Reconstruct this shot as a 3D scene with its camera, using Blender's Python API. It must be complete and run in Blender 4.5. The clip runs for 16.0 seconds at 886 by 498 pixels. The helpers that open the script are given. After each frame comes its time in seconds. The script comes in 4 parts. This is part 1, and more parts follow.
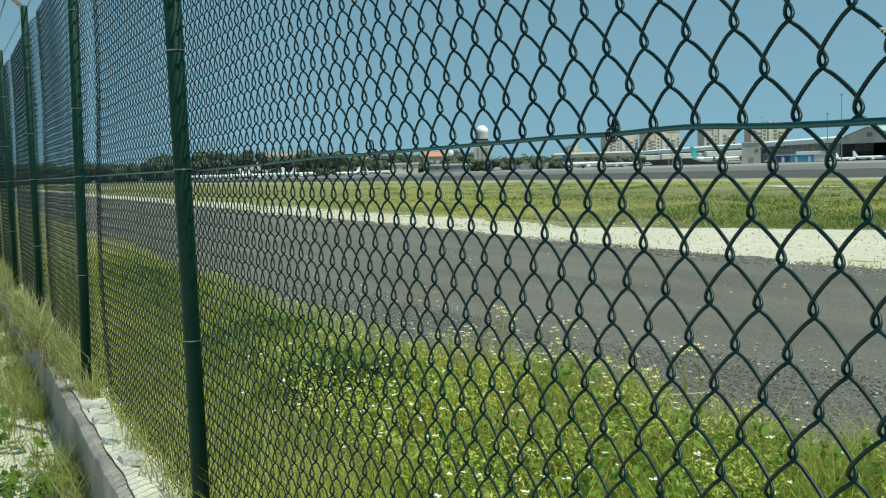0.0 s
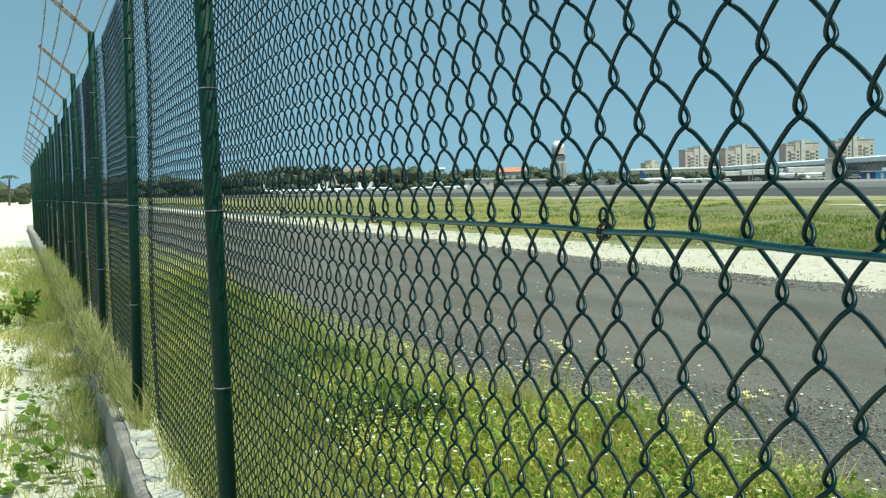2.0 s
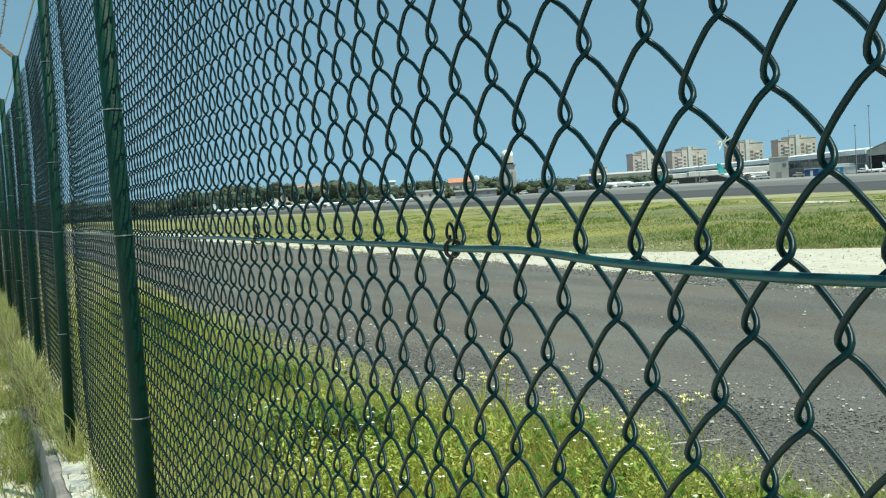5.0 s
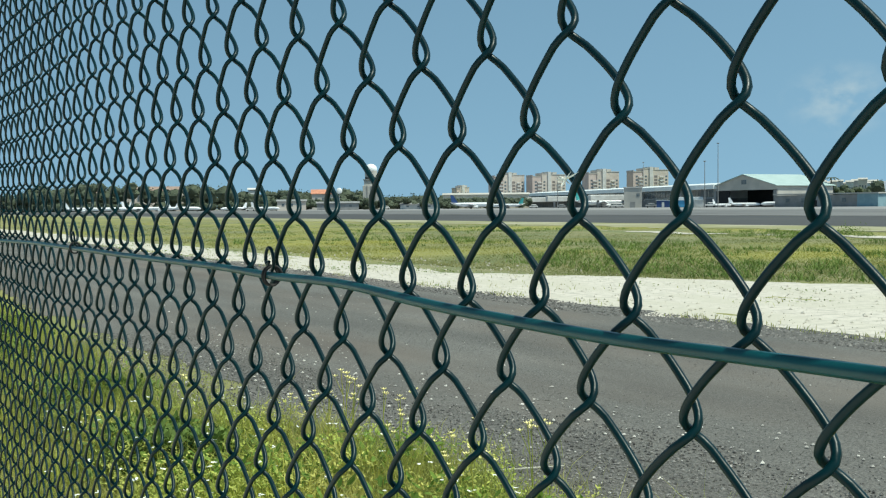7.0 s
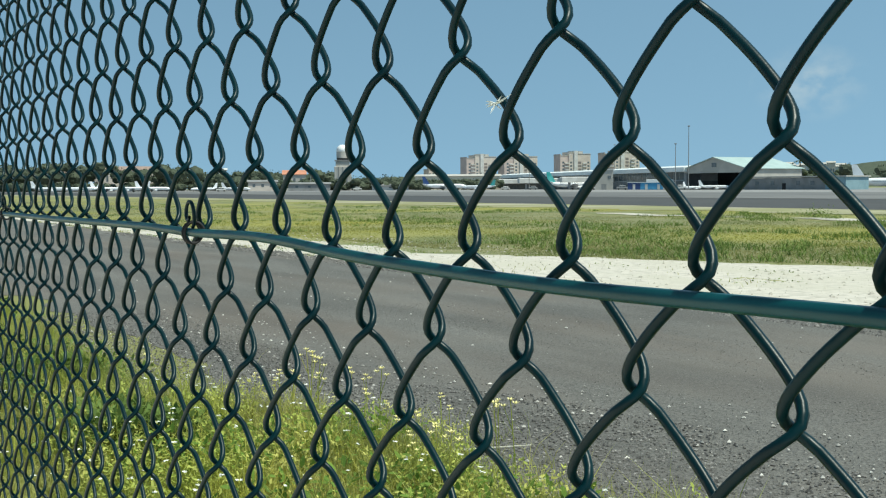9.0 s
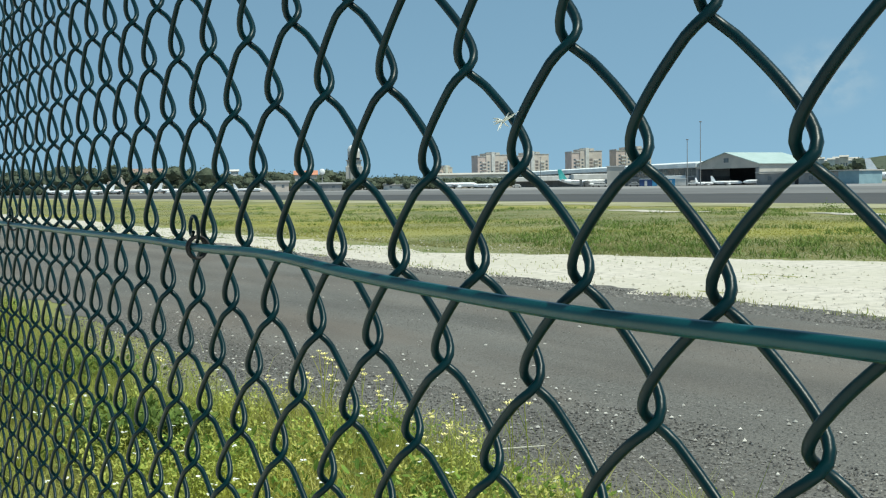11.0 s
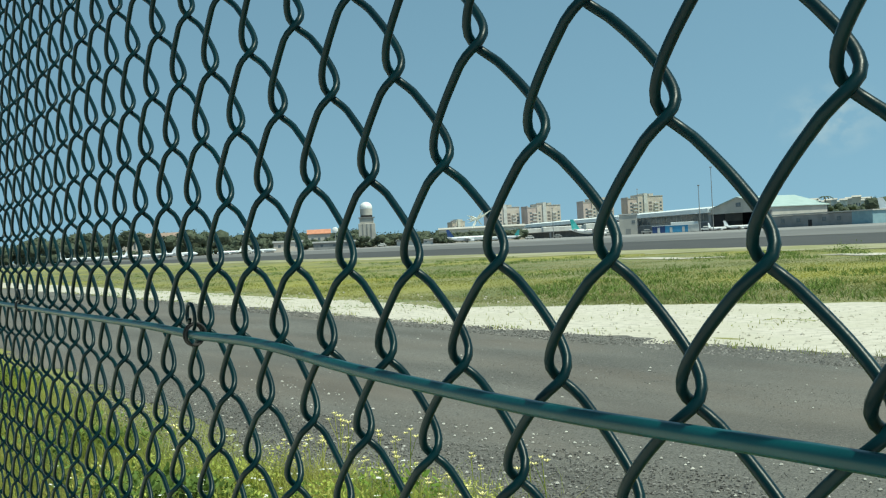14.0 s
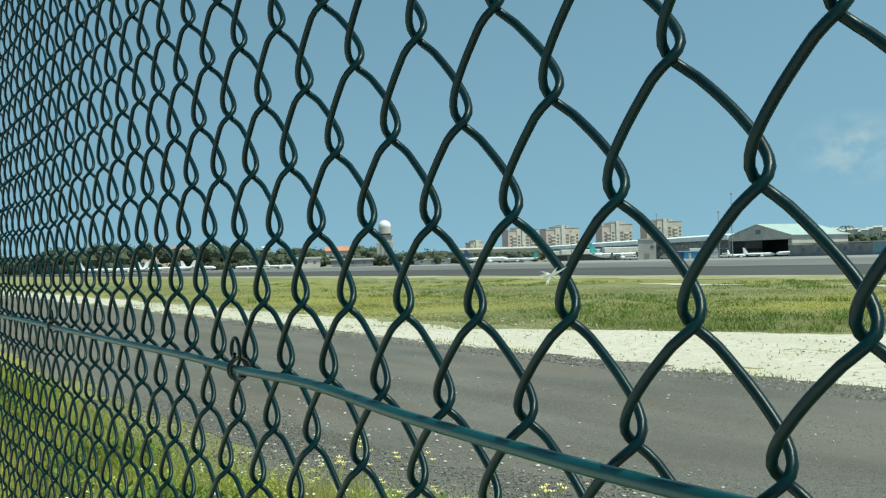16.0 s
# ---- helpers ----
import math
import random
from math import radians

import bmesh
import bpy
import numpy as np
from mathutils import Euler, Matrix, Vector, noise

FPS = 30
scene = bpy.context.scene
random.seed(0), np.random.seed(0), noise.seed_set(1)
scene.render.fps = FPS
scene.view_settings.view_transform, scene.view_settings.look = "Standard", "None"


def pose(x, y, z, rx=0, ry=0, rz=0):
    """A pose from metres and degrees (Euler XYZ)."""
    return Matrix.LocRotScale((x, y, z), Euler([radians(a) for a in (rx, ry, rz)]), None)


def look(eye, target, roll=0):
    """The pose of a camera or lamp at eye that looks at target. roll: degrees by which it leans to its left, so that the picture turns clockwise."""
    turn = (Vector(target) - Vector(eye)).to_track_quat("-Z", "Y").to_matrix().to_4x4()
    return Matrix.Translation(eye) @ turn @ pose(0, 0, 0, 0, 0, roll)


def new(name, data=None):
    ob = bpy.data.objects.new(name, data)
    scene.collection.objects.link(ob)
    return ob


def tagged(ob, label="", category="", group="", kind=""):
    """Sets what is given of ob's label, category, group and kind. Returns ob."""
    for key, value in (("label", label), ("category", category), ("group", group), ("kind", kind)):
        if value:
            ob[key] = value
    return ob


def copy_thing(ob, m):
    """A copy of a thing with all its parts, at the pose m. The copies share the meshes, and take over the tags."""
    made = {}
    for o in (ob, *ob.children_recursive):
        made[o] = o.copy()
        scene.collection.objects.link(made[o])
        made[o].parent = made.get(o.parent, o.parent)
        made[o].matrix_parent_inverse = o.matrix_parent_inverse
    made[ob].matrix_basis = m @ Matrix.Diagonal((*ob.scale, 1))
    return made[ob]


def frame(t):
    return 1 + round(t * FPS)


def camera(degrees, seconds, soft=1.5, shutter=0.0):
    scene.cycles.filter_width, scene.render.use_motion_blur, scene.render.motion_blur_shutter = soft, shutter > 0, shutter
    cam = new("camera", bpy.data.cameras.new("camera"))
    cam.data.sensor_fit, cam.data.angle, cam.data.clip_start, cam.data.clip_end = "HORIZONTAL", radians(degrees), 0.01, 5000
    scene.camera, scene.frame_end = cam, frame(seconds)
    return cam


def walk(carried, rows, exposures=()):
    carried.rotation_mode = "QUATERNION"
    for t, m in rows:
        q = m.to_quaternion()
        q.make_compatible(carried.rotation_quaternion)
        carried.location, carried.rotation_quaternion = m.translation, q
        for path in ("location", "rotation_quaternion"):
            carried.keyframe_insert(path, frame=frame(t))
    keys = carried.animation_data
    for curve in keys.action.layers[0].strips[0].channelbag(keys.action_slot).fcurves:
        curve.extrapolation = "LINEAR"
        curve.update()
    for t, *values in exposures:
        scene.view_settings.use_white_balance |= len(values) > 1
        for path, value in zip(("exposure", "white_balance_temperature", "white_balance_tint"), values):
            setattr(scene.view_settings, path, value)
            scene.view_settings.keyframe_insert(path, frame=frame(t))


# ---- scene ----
# ---- camera ----
cam = camera(46.0, 16.0, soft=1.2)
PATH = [
    (0.0, pose(-0.7229, -0.5042, 1.2847, 85.678, 1.772, -24.563)),
    (0.5, pose(-0.5694, -0.4345, 1.3323, 85.661, 1.934, -21.742)),
    (1.0, pose(-0.5237, -0.3900, 1.3634, 85.206, 2.435, -20.828)),
    (1.5, pose(-0.5275, -0.3706, 1.3694, 85.984, 2.026, -20.727)),
    (2.0, pose(-0.5365, -0.3822, 1.3708, 86.624, 1.584, -20.419)),
    (2.5, pose(-0.5305, -0.3958, 1.3650, 86.929, 2.706, -20.118)),
    (3.0, pose(-0.5109, -0.3980, 1.3633, 86.835, 3.808, -19.725)),
    (3.5, pose(-0.4938, -0.4091, 1.3611, 86.890, 3.971, -19.723)),
    (4.0, pose(-0.4612, -0.3971, 1.3608, 87.128, 4.146, -20.232)),
    (6.5, pose(-0.3577, -0.2967, 1.3891, 87.399, 1.530, -28.976)),
    (7.0, pose(-0.3376, -0.2799, 1.3787, 87.663, 0.551, -30.644)),
    (7.5, pose(-0.3065, -0.2577, 1.3719, 87.271, -0.163, -31.883)),
    (8.0, pose(-0.2820, -0.2370, 1.3543, 86.655, -0.194, -32.143)),
    (10.5, pose(-0.2754, -0.2286, 1.3607, 86.654, 0.991, -31.865)),
    (11.0, pose(-0.2673, -0.2192, 1.3646, 86.571, 0.950, -31.558)),
    (11.5, pose(-0.2658, -0.2233, 1.3696, 86.951, 1.134, -30.929)),
    (12.0, pose(-0.2703, -0.2256, 1.3734, 87.637, 0.851, -31.517)),
    (12.5, pose(-0.2616, -0.2374, 1.3791, 88.275, 1.490, -30.337)),
    (13.0, pose(-0.2599, -0.2334, 1.3786, 88.677, 1.884, -30.954)),
    (13.5, pose(-0.2592, -0.2355, 1.3810, 89.237, 2.868, -30.817)),
    (14.0, pose(-0.2558, -0.2319, 1.3832, 89.567, 2.935, -30.843)),
    (14.5, pose(-0.2551, -0.2262, 1.3905, 89.693, 2.579, -30.561)),
    (15.0, pose(-0.2626, -0.2187, 1.3900, 90.052, 2.451, -30.991)),
    (15.5, pose(-0.2669, -0.2154, 1.3960, 90.439, 1.969, -30.469)),
    (16.0, pose(-0.2716, -0.2134, 1.3990, 90.703, 1.512, -29.872)),
]
walk(cam, PATH, [(0.0, 0.27, 6700, -12), (1.2, 0.52, 6700, -12), (4.2, 0.52, 6650, -11), (7.0, 0.36, 6480, -4), (12.0, 0.36, 6500, -2), (14.5, 0.36, 6650, -11), (16.0, 0.38, 6650, -11)])
# ---- end of camera ----

# ---- world and sun ----
SUN_EL, SUN_AZ = radians(62), radians(148)      # azimuth from +y towards +x
world = bpy.data.worlds.new("sky")
scene.world = world
world.use_nodes = True
wn, wl = world.node_tree.nodes, world.node_tree.links
sky = wn.new("ShaderNodeTexSky")
sky.sky_type, sky.sun_disc = "NISHITA", False
sky.sun_elevation, sky.sun_rotation = SUN_EL, SUN_AZ
sky.air_density, sky.dust_density, sky.ozone_density = 0.9, 0.08, 1.2
geo = wn.new("ShaderNodeTexCoord")                # the haze-free trade-wind sky: the blue reaches down to the horizon
lift = wn.new("ShaderNodeVectorMath")
lift.operation = "MULTIPLY_ADD"
lift.inputs[1].default_value, lift.inputs[2].default_value = (1, 1, 0.75), (0, 0, 0.30)
wl.new(geo.outputs["Generated"], lift.inputs[0])
unit = wn.new("ShaderNodeVectorMath")
unit.operation = "NORMALIZE"
wl.new(lift.outputs[0], unit.inputs[0])
wl.new(unit.outputs[0], sky.inputs[0])
# one faint fair-weather cloud low over the hangar
near_c = wn.new("ShaderNodeVectorMath")
near_c.operation = "DISTANCE"
squash = wn.new("ShaderNodeVectorMath")
squash.operation = "MULTIPLY"
squash.inputs[1].default_value = (1, 1, 1.5)
wl.new(geo.outputs["Generated"], squash.inputs[0])
wl.new(squash.outputs[0], near_c.inputs[0])
near_c.inputs[1].default_value = (0.779, 0.620, 0.138)
fall = wn.new("ShaderNodeMapRange")
fall.inputs[1].default_value, fall.inputs[2].default_value, fall.inputs[3].default_value, fall.inputs[4].default_value = 0.0, 0.055, 1.0, 0.0
wl.new(near_c.outputs["Value"], fall.inputs[0])
puff = wn.new("ShaderNodeTexNoise")
puff.inputs["Scale"].default_value, puff.inputs["Detail"].default_value = 45.0, 6.0
wl.new(squash.outputs[0], puff.inputs["Vector"])
thr = wn.new("ShaderNodeMapRange")
thr.inputs[1].default_value, thr.inputs[2].default_value, thr.inputs[4].default_value = 0.40, 0.75, 0.55
wl.new(puff.outputs[0], thr.inputs[0])
amt = wn.new("ShaderNodeMath")
amt.operation = "MULTIPLY"
wl.new(fall.outputs[0], amt.inputs[0])
wl.new(thr.outputs[0], amt.inputs[1])
white = wn.new("ShaderNodeMix")
white.data_type = "RGBA"
white.inputs[7].default_value = (4.6, 4.8, 4.9, 1)
wl.new(amt.outputs[0], white.inputs[0])
mute = wn.new("ShaderNodeHueSaturation")
mute.inputs["Hue"].default_value, mute.inputs["Saturation"].default_value = 0.481, 0.92
wl.new(sky.outputs[0], mute.inputs["Color"])
wl.new(mute.outputs[0], white.inputs[6])
wl.new(white.outputs[2], wn["Background"].inputs[0])
wn["Background"].inputs[1].default_value = 0.118
sun = new("sun", bpy.data.lights.new("sun", "SUN"))
sun.data.energy, sun.data.angle, sun.data.color = 3.9, radians(0.6), (1.0, 0.95, 0.87)
to_sun = Vector((math.sin(SUN_AZ) * math.cos(SUN_EL), math.cos(SUN_AZ) * math.cos(SUN_EL), math.sin(SUN_EL)))
sun.matrix_world = look(to_sun * 50, (0, 0, 0))


# ---- materials ----
def material(name, base, second=None, scale=8.0, rough=0.7, metal=0.0, bump=0.0, bump_scale=60.0, detail=6.0,
             island=0.0, third=None, third_scale=1.0, spec=0.5, low=0.4, high=0.6, thin=0.0, along=1.0):
    """Two-scale procedural surface: noise between two colours, a broad third colour, fine relief."""
    m = bpy.data.materials.new(name)
    m.use_nodes = True
    n, l = m.node_tree.nodes, m.node_tree.links
    b = n["Principled BSDF"]
    b.inputs["Roughness"].default_value, b.inputs["Metallic"].default_value = rough, metal
    b.inputs["Specular IOR Level"].default_value = spec
    co = n.new("ShaderNodeNewGeometry")

    def ramp(sc, lo, hi, det, run=1.0):
        t = n.new("ShaderNodeTexNoise")
        t.inputs["Scale"].default_value, t.inputs["Detail"].default_value = sc, det
        if run != 1.0:                                  # marks drawn out along the road
            w = n.new("ShaderNodeVectorMath")
            w.operation = "MULTIPLY"
            w.inputs[1].default_value = (1, run, 1)
            l.new(co.outputs["Position"], w.inputs[0])
            l.new(w.outputs[0], t.inputs["Vector"])
        else:
            l.new(co.outputs["Position"], t.inputs["Vector"])
        r = n.new("ShaderNodeMapRange")
        r.inputs[1].default_value, r.inputs[2].default_value = lo, hi
        l.new(t.outputs[0], r.inputs[0])
        return r.outputs[0]

    def mix(f, a, c):
        x = n.new("ShaderNodeMix")
        x.data_type = "RGBA"
        l.new(f, x.inputs[0])
        for s, v in ((x.inputs[6], a), (x.inputs[7], c)):
            if isinstance(v, tuple):
                s.default_value = (*v, 1)
            else:
                l.new(v, s)
        return x.outputs[2]

    col = base
    if second:
        col = mix(ramp(scale, low, high, detail), base, second)
    if third:
        col = mix(ramp(third_scale, 0.45, 0.65, 5.0, along), col, third)
    if island:
        h = n.new("ShaderNodeHueSaturation")
        r = n.new("ShaderNodeMapRange")
        r.inputs[3].default_value, r.inputs[4].default_value = 1 - island, 1 + island
        l.new(co.outputs["Random Per Island"], r.inputs[0])
        l.new(r.outputs[0], h.inputs["Value"])
        if isinstance(col, tuple):
            h.inputs["Color"].default_value = (*col, 1)
        else:
            l.new(col, h.inputs["Color"])
        col = h.outputs[0]
    if isinstance(col, tuple):
        b.inputs["Base Color"].default_value = (*col, 1)
    else:
        l.new(col, b.inputs["Base Color"])
    if thin:
        tr = n.new("ShaderNodeBsdfTranslucent")
        if isinstance(col, tuple):
            tr.inputs[0].default_value = (*col, 1)
        else:
            l.new(col, tr.inputs[0])
        ms = n.new("ShaderNodeMixShader")
        ms.inputs[0].default_value = thin
        l.new(b.outputs[0], ms.inputs[1])
        l.new(tr.outputs[0], ms.inputs[2])
        l.new(ms.outputs[0], n["Material Output"].inputs[0])
    if bump:
        t = n.new("ShaderNodeTexNoise")
        t.inputs["Scale"].default_value, t.inputs["Detail"].default_value = bump_scale, 5.0
        l.new(co.outputs["Position"], t.inputs["Vector"])
        u = n.new("ShaderNodeBump")
        u.inputs["Strength"].default_value, u.inputs["Distance"].default_value = bump, 0.02
        l.new(t.outputs[0], u.inputs["Height"])
        l.new(u.outputs[0], b.inputs["Normal"])
    return m


def road_surface():
    """Worn grey asphalt under dust: fine aggregate, brownish dust drawn along the road, darker damp-looking patches."""
    m = material("asphalt_gravel", (0.188, 0.180, 0.160), (0.085, 0.082, 0.074), 70, 0.93, bump=0.6, bump_scale=150, detail=9.0, low=0.36, high=0.64, third=(0.148, 0.129, 0.108), third_scale=0.55, along=0.28)
    n, l = m.node_tree.nodes, m.node_tree.links
    b = n["Principled BSDF"]
    old = b.inputs["Base Color"].links[0].from_socket
    g = n.new("ShaderNodeNewGeometry")
    w = n.new("ShaderNodeVectorMath")
    w.operation = "MULTIPLY"
    w.inputs[1].default_value = (1.0, 0.22, 1.0)
    l.new(g.outputs["Position"], w.inputs[0])
    t = n.new("ShaderNodeTexNoise")
    t.inputs["Scale"].default_value, t.inputs["Detail"].default_value = 1.4, 7.0
    l.new(w.outputs[0], t.inputs["Vector"])
    r = n.new("ShaderNodeMapRange")
    r.inputs[1].default_value, r.inputs[2].default_value, r.inputs[3].default_value, r.inputs[4].default_value = 0.35, 0.68, 0.80, 1.16
    l.new(t.outputs[0], r.inputs[0])
    h = n.new("ShaderNodeHueSaturation")
    l.new(r.outputs[0], h.inputs["Value"])
    l.new(old, h.inputs["Color"])
    l.new(h.outputs[0], b.inputs["Base Color"])
    return m


M_PVC = material("green_pvc", (0.0003, 0.0130, 0.0170), (0.0006, 0.018, 0.022), 30, 0.36, spec=0.20, bump=0.03, bump_scale=300)
M_POST = material("green_paint", (0.002, 0.024, 0.0165), (0.003, 0.031, 0.022), 14, 0.55, spec=0.18, bump=0.15, bump_scale=120, third=(0.004, 0.030, 0.022), third_scale=3)
M_WIRE = material("teal_coated_wire", (0.003, 0.045, 0.052), (0.004, 0.058, 0.066), 20, 0.35, spec=0.35, bump=0.03, bump_scale=300)
M_GALV = material("galvanised", (0.32, 0.33, 0.33), (0.2, 0.2, 0.19), 40, 0.5, 0.8, bump=0.2, bump_scale=200)
M_ARM = material("weathered_steel", (0.22, 0.20, 0.18), (0.13, 0.10, 0.08), 40, 0.7, 0.3, bump=0.2)
M_CONC = material("concrete", (0.48, 0.43, 0.38), (0.36, 0.32, 0.285), 9, 0.9, bump=0.6, bump_scale=70, third=(0.30, 0.265, 0.235), third_scale=3)
M_SLAB = material("pale_cement", (0.70, 0.68, 0.62), (0.55, 0.53, 0.48), 14, 0.9, bump=0.5, bump_scale=60)
M_SOIL = material("airfield_soil", (0.150, 0.168, 0.065), (0.23, 0.215, 0.10), 0.30, 0.95, bump=0.3, bump_scale=25, third=(0.28, 0.265, 0.065), third_scale=0.085)
M_SAND = material("white_sand", (0.80, 0.74, 0.62), (0.64, 0.59, 0.49), 5, 0.95, bump=0.6, bump_scale=40, third=(0.78, 0.73, 0.62), third_scale=0.8)
M_CORAL = material("coral_gravel", (0.57, 0.525, 0.45), (0.40, 0.37, 0.31), 6.0, 0.95, bump=0.7, bump_scale=30, detail=9.0, third=(0.50, 0.465, 0.38), third_scale=0.9, along=0.4, low=0.44, high=0.70)
M_ROAD = road_surface()
M_PALE = material("worn_concrete", (0.15, 0.148, 0.143), (0.115, 0.113, 0.11), 0.05, 0.9, third=(0.17, 0.166, 0.158), third_scale=0.02)
M_RUN = material("runway_asphalt", (0.062, 0.061, 0.060), (0.050, 0.049, 0.048), 0.6, 0.9, third=(0.065, 0.063, 0.06), third_scale=0.05)
M_APRON = material("apron_concrete", (0.27, 0.26, 0.25), (0.22, 0.21, 0.205), 0.3, 0.9, third=(0.25, 0.25, 0.24), third_scale=0.03)
M_GRASS = material("grass_blade", (0.32, 0.37, 0.06), (0.42, 0.45, 0.085), 2.5, 0.6, island=0.35, third=(0.52, 0.49, 0.12), third_scale=0.9, thin=0.4, spec=0.2)
M_DRY = material("dry_grass", (0.48, 0.45, 0.21), (0.36, 0.39, 0.13), 3, 0.7, island=0.35, thin=0.4, spec=0.2)
M_LEAF = material("weed_leaf", (0.13, 0.22, 0.04), (0.20, 0.30, 0.055), 6, 0.7, island=0.3, thin=0.4, spec=0.2)
M_FIELD = material("field_grass", (0.21, 0.235, 0.085), (0.31, 0.30, 0.13), 0.22, 0.8, island=0.03, third=(0.38, 0.365, 0.09), third_scale=0.085, thin=0.55, spec=0.2)
M_BEACHGRASS = material("beach_grass", (0.33, 0.37, 0.10), (0.49, 0.47, 0.17), 1.5, 0.7, island=0.3, thin=0.45, spec=0.2)
M_DEAD = material("bleached_stalk", (0.62, 0.60, 0.50), (0.5, 0.47, 0.38), 40, 0.8)
M_YELLOW = material("yellow_petal", (0.78, 0.70, 0.30), None, rough=0.6)
M_WHITE = material("white_petal", (0.8, 0.8, 0.72), None, rough=0.6)
M_STONE = material("grey_stone", (0.20, 0.19, 0.175), (0.105, 0.10, 0.094), 30, 0.9, island=0.6)
M_CHIP = material("pale_chip", (0.58, 0.55, 0.50), (0.42, 0.40, 0.36), 40, 0.9, island=0.35)
M_BUSH = material("bush_leaf", (0.13, 0.195, 0.045), (0.19, 0.26, 0.065), 3.0, 0.7, island=0.25, thin=0.3, spec=0.2)
# weed leaf with the sunlight put into its paler colour
M_SUNLEAF = material("sunlit_weed_leaf", (0.44, 0.50, 0.11), (0.60, 0.58, 0.17), 2.0, 0.7, island=0.3, thin=0.4, spec=0.2)
M_TREE = material("tree_foliage", (0.085, 0.105, 0.070), (0.12, 0.14, 0.092), 0.15, 0.8, island=0.12, thin=0.25, spec=0.2)
M_BARK = material("bark", (0.12, 0.09, 0.06), (0.08, 0.06, 0.045), 4, 0.9)
M_WALLW = material("white_render", (0.62, 0.61, 0.58), (0.52, 0.51, 0.48), 0.3, 0.85)
M_WALLB = material("beige_render", (0.60, 0.53, 0.46), (0.52, 0.455, 0.40), 0.2, 0.85)
M_WALLP = material("pale_render", (0.50, 0.47, 0.42), (0.42, 0.40, 0.36), 0.2, 0.85)
M_GREY = material("grey_cladding", (0.27, 0.27, 0.265), (0.21, 0.21, 0.205), 0.3, 0.8)
M_DARK = material("dark_interior", (0.012, 0.012, 0.013), (0.02, 0.02, 0.02), 0.5, 0.8)
# brown that stands in for the shade inside the loggias
M_SHADE = material("loggia_shade", (0.24, 0.21, 0.195), (0.18, 0.16, 0.15), 0.6, 0.8)
M_GLASS = material("window_glass", (0.10, 0.12, 0.13), (0.15, 0.17, 0.18), 0.4, 0.15)
M_ROOFW = material("white_roof", (0.80, 0.82, 0.81), (0.72, 0.75, 0.74), 0.2, 0.5)
M_ROOFG = material("pale_green_roof", (0.43, 0.53, 0.50), (0.38, 0.48, 0.45), 0.3, 0.5)
M_ROOFR = material("red_roof", (0.56, 0.25, 0.15), (0.48, 0.21, 0.13), 0.5, 0.8)
M_ROOFD = material("dull_roof", (0.34, 0.24, 0.19), (0.27, 0.20, 0.165), 0.5, 0.85)
M_CREAM = material("cream_render", (0.66, 0.60, 0.48), (0.58, 0.53, 0.43), 0.3, 0.85)
M_PINK = material("pink_render", (0.56, 0.46, 0.41), (0.49, 0.40, 0.36), 0.2, 0.85)
M_DOME = material("dome_white", (0.82, 0.82, 0.80), (0.76, 0.76, 0.74), 0.5, 0.45)
M_PLANE = material("aircraft_white", (0.80, 0.81, 0.82), (0.74, 0.75, 0.76), 0.4, 0.3)
M_TEAL = material("teal_tail", (0.05, 0.34, 0.33), (0.10, 0.42, 0.40), 0.4, 0.35)
M_NAVY = material("navy_tail", (0.02, 0.05, 0.16), (0.03, 0.07, 0.20), 0.4, 0.35)
M_BLUE = material("blue_container", (0.07, 0.30, 0.52), (0.06, 0.25, 0.44), 0.6, 0.6)
M_PALEBLUE = material("faded_blue_paint", (0.24, 0.36, 0.40), (0.20, 0.31, 0.35), 0.5, 0.8)
M_STRAW = material("dry_margin", (0.29, 0.275, 0.14), (0.23, 0.23, 0.10), 0.35, 0.95, third=(0.38, 0.35, 0.25), third_scale=0.14)
M_TYRE = material("tyre", (0.02, 0.02, 0.02), None, rough=0.9)


# ---- builders ----
def mesh_of(name, verts, faces, mats, smooth=False, index=None):
    me = bpy.data.meshes.new(name)
    me.from_pydata(np.asarray(verts).reshape(-1, 3).tolist() if not isinstance(verts, list) else verts, [], faces)
    for m in mats if isinstance(mats, (list, tuple)) else [mats]:
        me.materials.append(m)
    if index is not None:
        me.polygons.foreach_set("material_index", index)
    if smooth:
        me.polygons.foreach_set("use_smooth", [True] * len(me.polygons))
    me.update()
    return me


def piece(name, me, parent=None, label="", m=None):
    ob = new(name, me)
    if parent:
        ob.parent = parent
    if m is not None:
        ob.matrix_local = m
    return tagged(ob, label)


def part(name, bm, mat, parent=None, label="", smooth=False):
    me = bpy.data.meshes.new(name)
    bm.to_mesh(me)
    bm.free()
    me.materials.append(mat)
    if smooth:
        me.polygons.foreach_set("use_smooth", [True] * len(me.polygons))
    return piece(name, me, parent, label)


def empty(name, m, label, category, group="", kind=""):
    ob = new(name)
    ob.matrix_world = m
    return tagged(ob, label, category, group, kind)


def bm_box(bm, x0, x1, y0, y1, z0, z1, bevel=0.0):
    r = bmesh.ops.create_cube(bm, size=1, matrix=Matrix.LocRotScale(((x0 + x1) / 2, (y0 + y1) / 2, (z0 + z1) / 2), None, (x1 - x0, y1 - y0, z1 - z0)))
    if bevel:
        es = list({e for v in r["verts"] for e in v.link_edges})
        bmesh.ops.bevel(bm, geom=es, offset=bevel, segments=1, affect="EDGES")
    return bm


def box(x0, x1, y0, y1, z0, z1, bevel=0.0):
    return bm_box(bmesh.new(), x0, x1, y0, y1, z0, z1, bevel)


